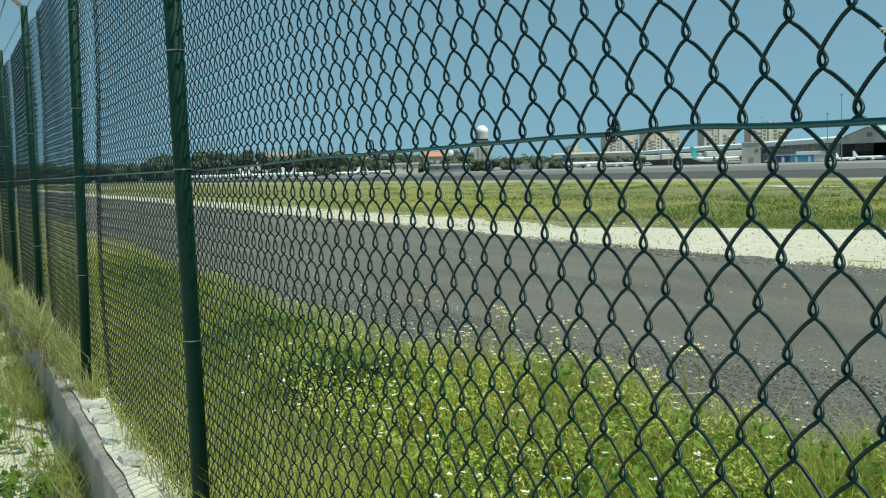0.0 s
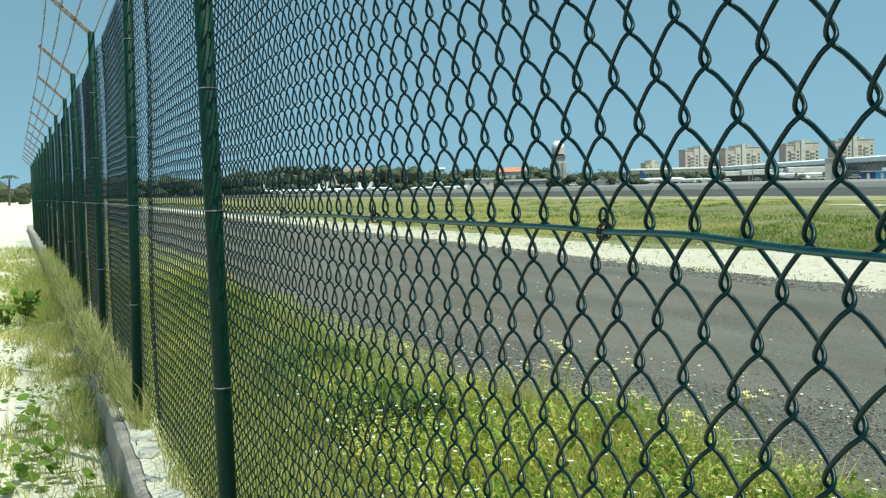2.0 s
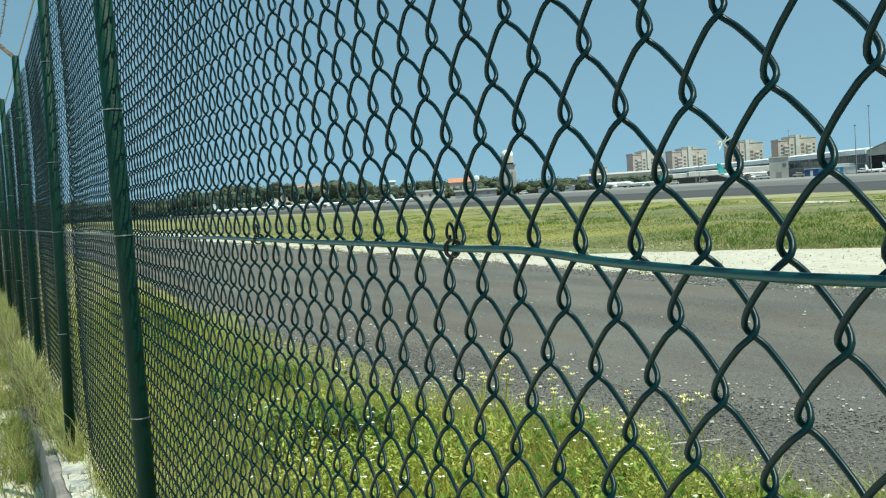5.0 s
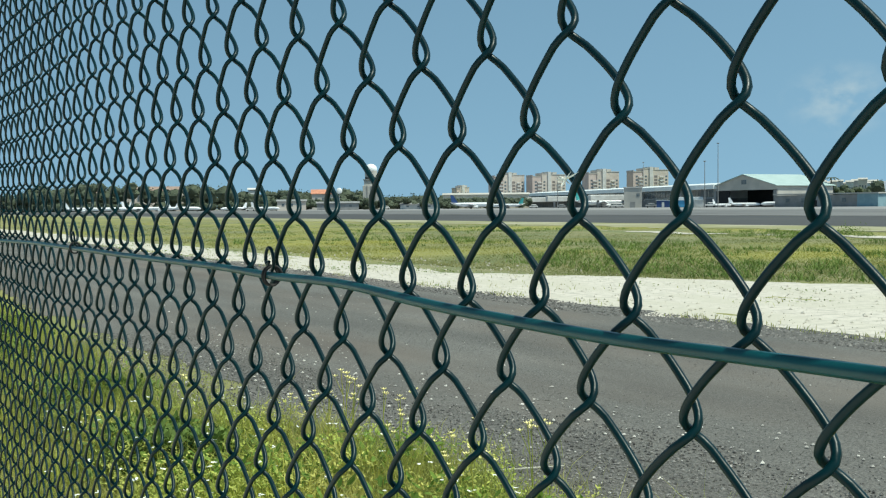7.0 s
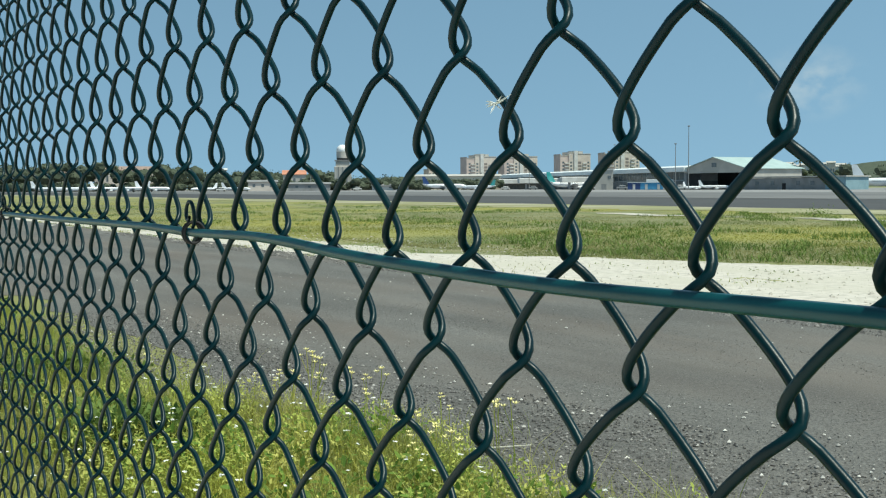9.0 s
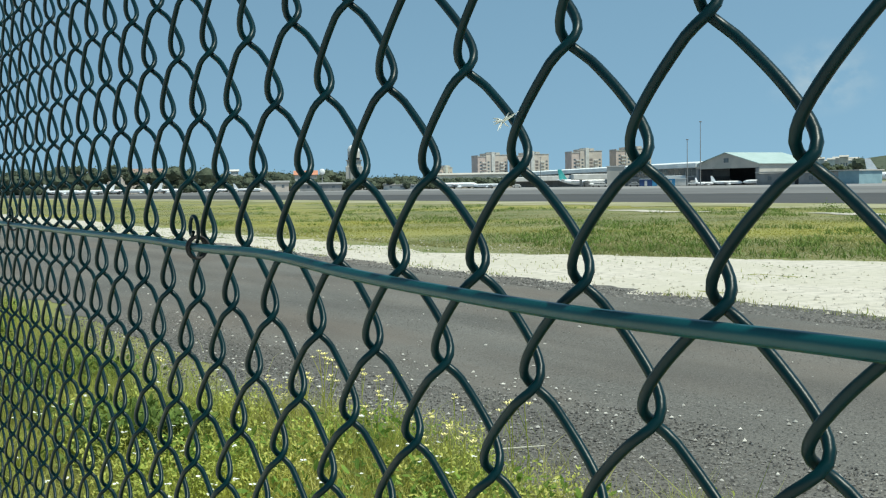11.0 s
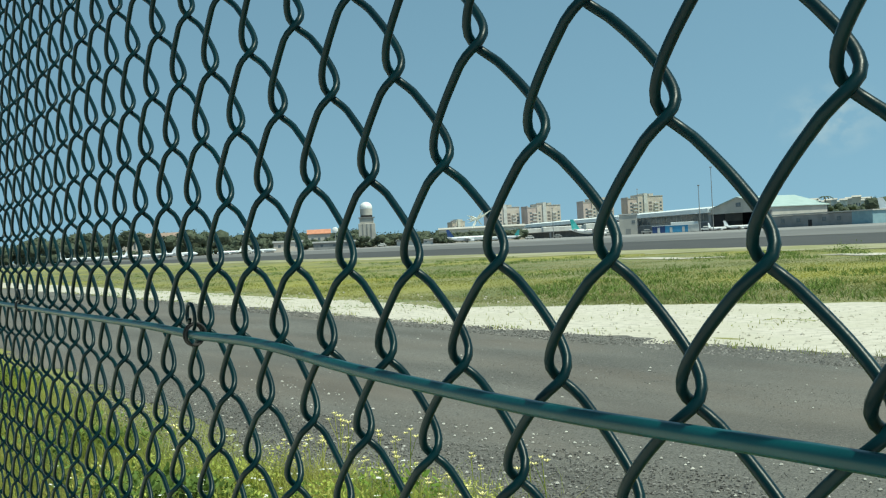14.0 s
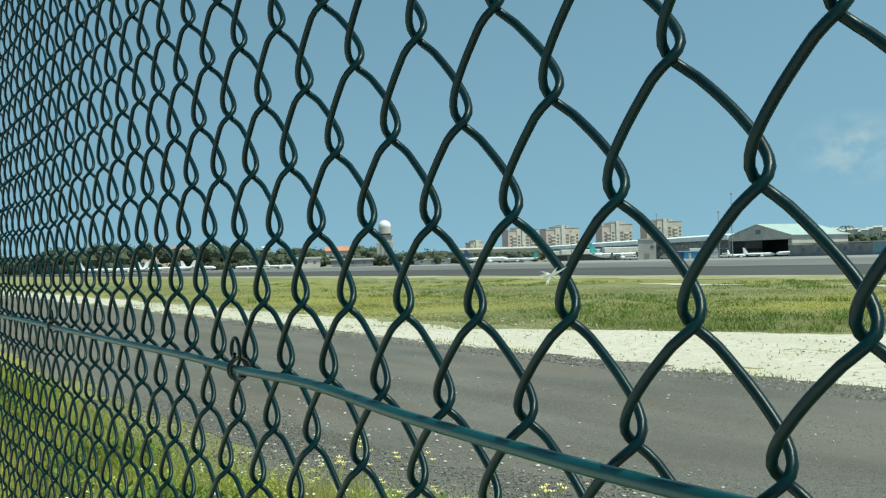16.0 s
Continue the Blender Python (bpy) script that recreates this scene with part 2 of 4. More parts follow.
def bm_rod(bm, a, b, r, r2=None, sides=10):
    a, b = Vector(a), Vector(b)
    m = Matrix.Translation((a + b) / 2) @ (b - a).to_track_quat("Z", "Y").to_matrix().to_4x4()
    bmesh.ops.create_cone(bm, cap_ends=True, segments=sides, radius1=r, radius2=r if r2 is None else r2, depth=(b - a).length, matrix=m)
    return bm


def rod(a, b, r, r2=None, sides=10):
    return bm_rod(bmesh.new(), a, b, r, r2, sides)


def tube(paths, radius, sides):
    """Verts and faces of round tubes along paths: array (count, steps, 3)."""
    p = np.asarray(paths, float)
    if p.ndim == 2:
        p = p[None]
    k, s, _ = p.shape
    t = np.gradient(p, axis=1)
    t /= np.linalg.norm(t, axis=2, keepdims=True)
    ref = np.array([0.83, 0.31, 0.46])
    u = np.cross(t, ref)
    u /= np.linalg.norm(u, axis=2, keepdims=True)
    v = np.cross(t, u)
    a = np.linspace(0, 2 * np.pi, sides, endpoint=False)
    ring = p[:, :, None] + radius * (u[:, :, None] * np.cos(a)[None, None, :, None] + v[:, :, None] * np.sin(a)[None, None, :, None])
    base = (np.arange(k)[:, None, None] * s + np.arange(s - 1)[None, :, None]) * sides
    i = np.arange(sides)[None, None, :]
    j = (i + 1) % sides
    f = np.stack([base + i, base + j, base + sides + j, base + sides + i], -1).reshape(-1, 4)
    return ring.reshape(-1, 3), f.tolist()


# ---- ground: one sheet, a step down to the beach at the kerb ----
def fence_x(y):
    """The fence runs straight past the camera and swings gently to the beach side farther on."""
    return np.interp(np.asarray(y, float), (3.15, 6.12, 9.5, 12.85, 16.15, 40, 70), (0.0, -0.058, -0.130, -0.212, -0.298, -1.08, -2.1))


def kerb_x(y):
    return np.interp(np.asarray(y, float), (3.15, 6.0, 9.7, 12.0, 16.0, 40, 70), (0.0, -0.036, -0.088, -0.150, -0.262, -1.07, -2.09))


def sheet(name, xs, ys, height, mat, label, ragged=None):
    X, Y = np.meshgrid(xs, ys, indexing="ij")
    X = X.astype(float)
    if ragged is not None:
        X = ragged(X, Y)
    Z = height(X, Y)
    nx, ny = X.shape
    i = np.arange(nx * ny).reshape(nx, ny)
    f = np.stack([i[:-1, :-1], i[1:, :-1], i[1:, 1:], i[:-1, 1:]], -1).reshape(-1, 4).tolist()
    ob = piece(name, mesh_of(name, np.stack([X, Y, Z], -1).reshape(-1, 3), f, mat, True))
    return tagged(ob, label, name.split("_")[-1], kind="structure")


def wavy(v, a, b, seed):
    return np.sin(v * a + seed) * 0.5 + np.sin(v * a * 2.7 + seed * 3) * 0.3 + np.sin(v * b + seed * 7) * 0.2


def spaced(*runs):
    return np.concatenate([np.arange(a, b, s) for a, b, s in runs])


def beach_z(x, y):
    d = np.clip(-0.2 - x, 0, None)
    return -0.30 + 0.035 * wavy(x * 1.3 + 0.4 * y, 1.1, 3.7, 1.0) * np.clip(d * 2, 0, 1) + 0.10 * wavy(y * 0.9 + x, 0.8, 2.1, 3.0) * np.clip((d - 0.8) / 2, 0, 1) * np.clip((y - 8) / 8, 0, 1) + 0.25 * np.clip((d - 1.0) / 8, 0, 1) * (y > 10) * np.clip((y - 10) / 40, 0, 1)


def field_z(x, y):
    return 0.006 * wavy(x * 1.7 + 0.6 * y, 1.0, 4.1, 2.0) * (x < 60) * (x > 0.3)


near_y = spaced((-3000, -200, 400), (-200, -20, 30), (-20, -2, 2), (-2, 20, 0.25), (20, 60, 2), (60, 200, 20), (200, 4000, 400))
xs_all = np.concatenate([spaced((-3000, -100, 400), (-100, -10, 10), (-10, -0.1, 0.3)), [-0.102, -0.098], spaced((0.1, 14, 0.3), (14, 60, 4), (60, 300, 40), (300, 4000, 400))])
sheet("ground", xs_all, near_y, lambda X, Y: np.where(X < -0.1, beach_z(X, Y) - 0.02, field_z(X, Y) - 0.012), M_SOIL, "grassy airfield soil with dry patches")
xs_b = np.concatenate([spaced((-3000, -100, 400), (-100, -10, 10), (-10, -0.24, 0.1)), [-0.24]])
sheet("beach_sand", xs_b, near_y, beach_z, M_SAND, "bright white beach sand outside the fence")


def ragged_edges(lo, hi, amount, seed):
    def f(X, Y):
        a = (X - lo) / (hi - lo)
        e = amount * (wavy(Y, 0.5, 2.3, seed) + 0.5 * wavy(Y, 3.1, 9.0, seed + 1)) * (1 - a) + amount * (wavy(Y, 0.37, 2.9, seed + 2) + 0.5 * wavy(Y, 3.7, 11.0, seed + 4)) * a
        return X + e
    return f


def coral_far(y):
    """Far edge of the coral strip, which widens towards the near end."""
    return 11.2 + np.clip((18.5 - y) * 0.46, 0, 6) + 0.35 * wavy(y, 0.5, 1.9, 8.0) + 0.2 * wavy(y, 3.1, 7.0, 4.0)


def coral_edges(X, Y):
    a = (X - 8.3) / 3.9
    return (8.3 + 0.35 * wavy(Y, 0.5, 2.3, 8.0) + 0.12 * wavy(Y, 3.1, 9.0, 9.0)) * (1 - a) + coral_far(Y) * a


road_y = spaced((-60, -6, 3), (-6, 30, 0.12), (30, 80, 1), (80, 900, 40))
sheet("gravel_road", np.linspace(2.25, 8.75, 12), road_y, lambda X, Y: field_z(X, Y) - 0.007, M_ROAD, "dark grey asphalt and gravel perimeter road", ragged_edges(2.25, 8.75, 0.28, 3.0))
sheet("coral_strip", np.linspace(8.3, 12.2, 10), road_y, lambda X, Y: field_z(X, Y) - 0.009, M_CORAL, "strip of white coral gravel beside the road", coral_edges)
sheet("dry_margin", np.linspace(43, 53, 6), spaced((-100, 200, 2), (200, 900, 50)), lambda X, Y: X * 0 + 0.006, M_STRAW, "pale dry straw margin beside the runway", ragged_edges(43, 53, 1.8, 6.0))
sheet("gravel_patch", np.linspace(33.6, 36.6, 5), spaced((17, 44, 0.5)), lambda X, Y: X * 0 + 0.012, M_CORAL, "thin patches of white coral gravel in the grass", lambda X, Y: 35.1 + 0.9 * wavy(Y, 0.4, 1.3, 3.0) + (X - 35.1) * np.clip(0.22 + 0.75 * wavy(Y, 0.55, 2.1, 6.0), 0.01, 0.8))
far_y = spaced((-900, -100, 100), (-100, 200, 4), (200, 1600, 100))
sheet("runway", np.linspace(51, 90, 6), far_y, lambda X, Y: X * 0 + 0.01, M_RUN, "dark asphalt runway beyond the grass", ragged_edges(51, 90, 0.6, 5.0))
sheet("taxiway", np.linspace(91.2, 185, 6), far_y, lambda X, Y: X * 0 + 0.011, M_PALE, "pale worn concrete taxiway behind the runway")
sheet("apron", np.linspace(185.5, 560, 4), far_y, lambda X, Y: X * 0 + 0.012, M_APRON, "pale concrete airport apron in the distance")

# ---- fence ----
HALF, ROW, LEAN = 0.038, 0.0964, 0.0080     # half a diamond across, a diamond's height, lean of a column per row
ROW_Z, FENCE_TOP = 1.38, 2.84
WIRE_R = 0.00215
BEND, OVER, THICK, EASE = 0.31, 0.0051, 0.0068, 0.16


def sag(y, row):
    """How far the loose fabric has slipped along the fence: columns lean more the nearer the post."""
    u, r = np.clip(y, -0.05, 0.75), np.clip(row, -2.6, 2.6)
    fade = np.clip((2.6 - y) / 1.6, 0, 1)
    return -0.0012 + 0.0130 * u + 0.0014 * u * u + fade * (r * (-0.0020 + 0.0125 * u + 0.0011 * u * u) + r * r * (-0.0009 + 0.0041 * u))


def drop(y, row):
    """How far the rows have slipped up or down."""
    u, r = np.clip(y, -0.05, 0.6), np.clip(row, -2.0, 2.0)
    fade = np.clip((2.6 - y) / 1.6, 0, 1)
    return fade * (-0.0012 + 0.0097 * u * u + r * (0.0045 - 0.0105 * u + 0.0057 * u * u) + r * r * (0.0024 - 0.0027 * u))


def bulge(y, z):
    """Slack of the fabric between the posts past the first one, with one upright fold in each bay."""
    b = (np.clip(y, 3.15, 60) - 3.15) % 3.28 / 3.28
    belly = 0.010 * np.sin(np.pi * b) ** 2 * np.clip(1.25 - np.abs(z - 1.0) * 0.5, 0.2, 1.2)
    fold = 0.022 * np.exp(-((b - 0.80 - 0.05 * np.sin(2.2 * z)) / 0.055) ** 2)
    return (belly + fold) * np.clip((y - 3.15) * 4, 0, 1)


def mesh_wires(first, last, steps, sides):
    """Paths of the flat spirals between column first and column last of the chain-link fabric."""
    rows = np.arange(-14.2, 13.8, 1 / steps)
    c = np.arange(first, last)[:, None]
    r = rows[None, :] + 0.0 * c
    turn = r + np.where(c % 2 == 0, 0.0, 0.5)
    turn = turn + EASE * (np.sin(4 * np.pi * (turn + 0.125)) - 1) / (4 * np.pi)   # strands leave a knot flat and come down steep
    y, x = 0.0, 0.0
    for k, share in ((-0.094, 0.10), (-0.052, 0.14), (-0.014, 0.20), (0.014, 0.25), (0.039, 0.31)):   # round below, drawn out above
        u = (turn + k) % 1.0 * 2.0
        bend = np.where((u >= 0.5) & (u < 1.5), 1.0, -1.0)
        e = (u + 0.5) % 1.0 - 0.5
        a = np.clip(e / BEND, -0.5, 0.5) * np.pi
        s = np.clip(np.abs(e) - BEND / 2, 0, None) / (0.5 - BEND / 2)
        y = y + bend * ((HALF / 2 + OVER - THICK) * (1 - s) + THICK * np.cos(a)) * share
        x = x - bend * THICK * np.sin(a) * share
    y = (c + 0.5) * HALF + y + 0.0065
    z = ROW_Z - 0.006 + r * ROW
    y = y + LEAN * r
    y, z = y + sag(y, r), z + drop(y, r)
    # slight unevenness of the fabric
    y2 = y + 0.0016 * np.sin(3.1 * z + 2.3 * y) + 0.0012 * np.sin(17 * z - 9 * y)
    z2 = z + 0.0025 * np.sin(5.3 * y + 1.7 * z) + 0.0015 * np.sin(21 * y + 13 * z)
    x2 = x + 0.006 * np.sin(1.9 * y + 1.0) * np.sin(1.6 * z) + fence_x(y) + bulge(y, z)
    return np.stack([x2, y2, z2], -1)


fence = empty("chain_link_fence", pose(0, 0, 0), "tall green plastic-coated chain-link fence with leaning barbed wire", "fence")
for c in range(-14, 84):
    v, f = tube(mesh_wires(c, c + 1, 30 if c < 26 else 16, 8), WIRE_R, 8 if c < 26 else 6)
    piece("mesh_wire", mesh_of("mesh_wire", v, f, M_PVC, True), fence)
for b in range(-2, 14):
    if b in (-1, 0):
        continue
    v, f = tube(mesh_wires(84 * b if b > 0 else -150, 84 * (b + 1) if b > 0 else -14, 8 if b < 3 else 6, 4), WIRE_R, 4 if b < 4 else 3)
    tagged(piece("mesh_fabric", mesh_of("mesh_fabric", v, f, M_PVC, True), fence), kind="stuff")

POSTS = [-4.8, -1.6, 3.15, 6.12, 9.5] + [12.85 + 3.3 * i for i in range(12)]
TILT = {3.15: 0.014, 6.12: -0.030, 9.5: -0.008, 12.85: 0.012, 16.15: -0.015}     # lean of single posts, metres at the foot
for y in POSTS:
    x, foot = float(fence_x(y)) - 0.040, TILT.get(y, 0.0)
    bm = rod((x + foot, y, -0.3), (x - foot, y, FENCE_TOP), 0.030, sides=20)
    post = part("post", bm, M_POST, fence, smooth=True)
    arm = part("barbed_arm", box(-0.018, 0.018, -0.018, 0.018, 0, 0.50, 0.004), M_ARM, post, "weathered steel arm")
    arm.matrix_local = pose(x - foot, y, FENCE_TOP - 0.02, 0, -46, 0)
    for z in (0.72, 1.315, 1.72, 2.3):
        bm = bmesh.new()
        xt = x + foot * (1 - 2 * z / FENCE_TOP)
        bm_rod(bm, (xt, y, z - 0.002), (xt, y, z + 0.002), 0.0325, sides=16)
        part("wire_tie", bm, M_GALV, post)


def strand(name, pts, radius, mat, label=""):
    v, f = tube(np.array(pts), radius, 8)
    return piece(name, mesh_of(name, v, f, mat, True), fence, label)


ys = np.concatenate([np.arange(-5.6, -0.6, 0.2), np.arange(-0.6, 4, 0.02), np.arange(4, 54, 0.2)])
MID_Y = (-0.6, -0.04, 0.10, 0.24, 0.31, 0.39, 0.46, 0.54, 0.67, 1.02, 1.73, 2.16, 2.9, 3.2, 54)
MID_Z = (1.318, 1.317, 1.314, 1.316, 1.318, 1.323, 1.323, 1.321, 1.323, 1.321, 1.320, 1.314, 1.309, 1.312, 1.312)
mid = np.interp(ys, MID_Y, MID_Z)
mid[2:-2] = (mid[:-4] + mid[1:-3] + mid[2:-2] + mid[3:-1] + mid[4:]) / 5
strand("tension_wire", np.stack([fence_x(ys) - 0.0135, ys, mid], -1), 0.0033, M_WIRE, "green coated wire along the middle")
strand("top_wire", np.stack([fence_x(ys) - 0.006, ys, ys * 0 + FENCE_TOP - 0.01], -1), 0.006, M_GALV, "pale top wire")
for k in range(3):
    d = 0.16 + 0.16 * k
    yb = np.arange(-5.6, 54, 0.1)
    strand("barbed_wire", np.stack([fence_x(yb) - 0.040 - d * 0.72, yb, FENCE_TOP + d * 0.69 - 0.03 * np.sin(np.pi * (yb - 3.15) / 3.2) ** 2], -1), 0.0045, M_ARM)

ky = np.concatenate([np.arange(-6, 2, 0.5), np.arange(2, 14, 0.06), np.arange(14, 60, 0.5)])
prof = [(-0.245, -0.6), (-0.240, -0.30), (-0.222, -0.012), (-0.205, -0.003), (-0.12, 0.0), (0.0, 0.004), (0.06, 0.0), (0.065, -0.3)]
kv = []
for i, y in enumerate(ky):
    for j, (px_, pz_) in enumerate(prof):
        chip = noise.noise((y * 2.3, j * 0.8, 0)) * 0.007 + noise.noise((y * 9, j * 2.0, 3)) * 0.006
        kv.append((px_ + float(kerb_x(y)) + chip, y, pz_ + chip * (pz_ > -0.2)))
n_ = len(prof)
kf = [(i * n_ + j, i * n_ + j + 1, (i + 1) * n_ + j + 1, (i + 1) * n_ + j) for i in range(len(ky) - 1) for j in range(n_ - 1)]
tagged(piece("kerb", mesh_of("kerb", kv, kf, M_CONC)), "weathered poured concrete kerb under the fence", "kerb", kind="structure")


kx = np.linspace(-0.165, 0.05, 9)
kyy = np.arange(2.2, 16, 0.05)
KX, KY = np.meshgrid(kx, kyy, indexing="ij")
KZ = 0.010 + 0.010 * wavy(KX * 30 + KY * 3, 1.0, 2.3, 1.0) * np.sin(np.pi * (KX + 0.165) / 0.215)
KX = KX + kerb_x(KY) + 0.012 * wavy(KY, 7.0, 19.0, 4.0)
ki = np.arange(KX.size).reshape(KX.shape)
kf = np.stack([ki[:-1, :-1], ki[1:, :-1], ki[1:, 1:], ki[:-1, 1:]], -1).reshape(-1, 4).tolist()
tagged(piece("kerb_sand", mesh_of("kerb_sand", np.stack([KX, KY, KZ], -1).reshape(-1, 3), kf, M_SAND, True)), "white sand blown onto the top of the kerb", "sand", kind="structure")
slab_rng = random.Random(5)
for y, w_, d_ in ((5.25, 0.075, 0.13), (5.62, 0.06, 0.10), (4.75, 0.07, 0.09), (4.35, 0.065, 0.12), (6.9, 0.05, 0.09), (8.3, 0.06, 0.11)):
    bm = bmesh.new()
    a_ = [2 * math.pi * i / 7 for i in range(7)]
    ring = [((w_ * math.cos(t) * slab_rng.uniform(0.7, 1.1)), d_ * math.sin(t) * slab_rng.uniform(0.7, 1.1)) for t in a_]
    lo = [bm.verts.new((p, q, 0.0)) for p, q in ring]
    hi = [bm.verts.new((p * 0.92, q * 0.92, 0.022 + 0.006 * slab_rng.random())) for p, q in ring]
    bm.faces.new(hi)
    bm.faces.new(lo[::-1])
    for i in range(7):
        bm.faces.new((lo[i], lo[(i + 1) % 7], hi[(i + 1) % 7], hi[i]))
    ob = tagged(part("cement_slab", bm, M_SLAB), "flat broken piece of pale cement on the kerb", "rubble", "cement rubble")
    ob.matrix_world = pose(float(fence_x(y)) - 0.085, y, 0.010, slab_rng.uniform(-3, 3), slab_rng.uniform(-3, 3), slab_rng.uniform(0, 90))


# ---- far airport ----
EYE = (-0.3, -0.25)


def at(az, d):
    return EYE[0] + d * math.sin(radians(az)), EYE[1] + d * math.cos(radians(az))


def across(az):
    """Pose turn so that local x runs to larger azimuth across the view, local y away from it."""
    return -az


def thing(name, az, d, label, category, group="", turn=None, z=0.0):
    x, y = at(az, d)
    return empty(name, pose(x, y, z, 0, 0, across(az) if turn is None else turn), label, category, group)


def gable(w, y0, y1, z0, z1, over=0.0, thick=0.25):
    """Two roof slopes over a span of width w, ridge along y."""
    bm = bmesh.new()
    h = w / 2 + over
    zo = z0 - (z1 - z0) * over / (w / 2)
    p = [(-h, zo), (0, z1), (h, zo), (h, zo + thick), (0, z1 + thick), (-h, zo + thick)]
    a = [bm.verts.new((x, y0 - over, z)) for x, z in p]
    c = [bm.verts.new((x, y1 + over, z)) for x, z in p]
    bm.faces.new(a)
    bm.faces.new(c[::-1])
    for i in range(6):
        bm.faces.new((a[i], c[i], c[(i + 1) % 6], a[(i + 1) % 6]))
    bmesh.ops.recalc_face_normals(bm, faces=bm.faces)
    return bm


def ellipsoid(cx, cy, cz, rx, ry, rz, u=16, v=10):
    bm = bmesh.new()
    bmesh.ops.create_uvsphere(bm, u_segments=u, v_segments=v, radius=1, matrix=Matrix.LocRotScale((cx, cy, cz), None, (rx, ry, rz)))
    return bm


def shared(name, me, parent, places):
    for p in places:
        piece(name, me, parent, m=Matrix.Translation(p))


def bm_mesh(name, bm, mat):
    me = bpy.data.meshes.new(name)
    bm.to_mesh(me)
    bm.free()
    me.materials.append(mat)
    return me


WINDOW = bm_mesh("window", box(-0.9, 0.9, -0.06, 0.06, -0.75, 0.75), M_GLASS)
# flat panel, the recess's shade given by its colour
LOGGIA = bm_mesh("loggia", box(-1.5, 1.5, -0.05, 0.05, -1.1, 0.9), M_SHADE)
BALCONY = bm_mesh("balcony", box(-1.9, 1.9, -1.1, 0.0, -0.5, 0.5, 0.05), M_WALLW)


def apartment_block(az, d, wide, high, label):
    ob = thing("apartment_block", az, d, label, "building", "apartment blocks beyond the airport", turn=across(az) + 24)
    w = wide / 2
    part("wall", box(-w, -w * 0.45, 0, 14, 0, high - 2.6), M_PINK, ob, "pinkish stepped end wall")
    part("wall", box(-w * 0.45, -1.6, -0.6, 14, 0, high), M_WALLB, ob)
    part("wall", box(1.6, w, 0, 14, 0, high - 1.2), M_WALLB, ob)
    part("stair_shaft", box(-1.6, 1.6, -1.4, 13, 0, high + 1.6), M_WALLW, ob, "white stair shaft")
    part("roof", box(-w - 0.3, -w * 0.45, -0.3, 14.3, high - 2.6, high - 2.1), M_WALLP, ob)
    part("roof", box(-w * 0.45, -1.6, -0.9, 14.3, high, high + 0.5), M_WALLP, ob)
    part("roof", box(1.6, w + 0.3, -0.3, 14.3, high - 1.2, high - 0.7), M_WALLP, ob)
    part("roof_house", box(w * 0.3, w * 0.3 + 4, 3, 8, high - 0.7, high + 1.3), M_WALLP, ob)
    part("parapet", box(-w, -w + 0.5, -0.3, 14.3, high - 2.1, high - 1.2), M_PINK, ob)
    zs = [1.8 + 2.9 * i for i in range(int((high - 4.5) / 2.9))]
    for z in zs:
        shared("window", WINDOW, ob, [(-w * 0.8, 0, z), (-w * 0.3, -0.6, z), (w - 2.0, 0, z)])
        shared("loggia", LOGGIA, ob, [(w * 0.28, 0, z)])
        shared("balcony", BALCONY, ob, [(-w * 0.58, 0, z - 0.6), (w * 0.62, 0, z - 0.6)])


apartment_block(34.3, 930, 29, 29.5, "beige apartment block with white stair shaft and balconies")
apartment_block(36.45, 930, 32, 29.5, "wide beige apartment block with a white stair shaft")
apartment_block(39.4, 900, 28, 30.5, "beige apartment block behind the terminal roof")
apartment_block(41.9, 900, 32, 31.5, "tallest beige apartment block with white stair shaft")
apartment_block(31.75, 1150, 15, 23, "small hazy apartment block far off")


def terminal():
    a, b = Vector((401, 566, 0)), Vector((313, 309, 0))
    turn = math.degrees(math.atan2(b.y - a.y, b.x - a.x))
    L = (b - a).length
    mid_ = (a + b) / 2
    ob = empty("airport_terminal", pose(mid_.x, mid_.y, 0, 0, 0, turn), "long white airport terminal with a row of windows", "building")
    # local x along the front, front side towards -y of the local frame
    h = L / 2
    part("wall", box(-h, h, 0, 40, 0, 3.6), M_GREY, ob, "shaded grey ground floor")
    part("wall", box(-h, h, 1.5, 40, 3.6, 7.6), M_WALLW, ob)
    bm = bmesh.new()
    prof_ = [(-2.5, 7.4), (-2.5, 9.2), (8, 10.2), (25, 10.6), (41, 9.0), (41, 7.5)]
    a_ = [bm.verts.new((-h - 1, y, z)) for y, z in prof_]
    c_ = [bm.verts.new((h + 1, y, z)) for y, z in prof_]
    bm.faces.new(a_)
    bm.faces.new(c_[::-1])
    for i in range(len(prof_)):
        j = (i + 1) % len(prof_)
        bm.faces.new((a_[i], c_[i], c_[j], a_[j]))
    bmesh.ops.recalc_face_normals(bm, faces=bm.faces)
    part("roof", bm, M_ROOFW, ob, "white metal roof")
    pane = bm_mesh("window", box(-2.4, 2.4, -0.08, 0.08, -1.6, 1.6), M_GLASS)
    shared("window", pane, ob, [(-h + 4 + 5.4 * i, 1.45, 5.7) for i in range(int(L / 5.4))])
    part("canopy", box(-h, h * 0.35, -5.0, 0.0, 3.5, 3.95), M_ROOFW, ob, "white canopy along the ground floor")
    for u in (-0.28, -0.05, 0.2):
        br = part("jet_bridge", box(u * L - 1.6, u * L + 1.6, -26, 1.4, 3.4, 6.2, 0.3), M_WALLW, ob, "white boarding bridge")
        part("bridge_leg", box(u * L - 0.4, u * L + 0.4, -22, -21, 0, 3.4), M_GREY, br)
    return ob


terminal()


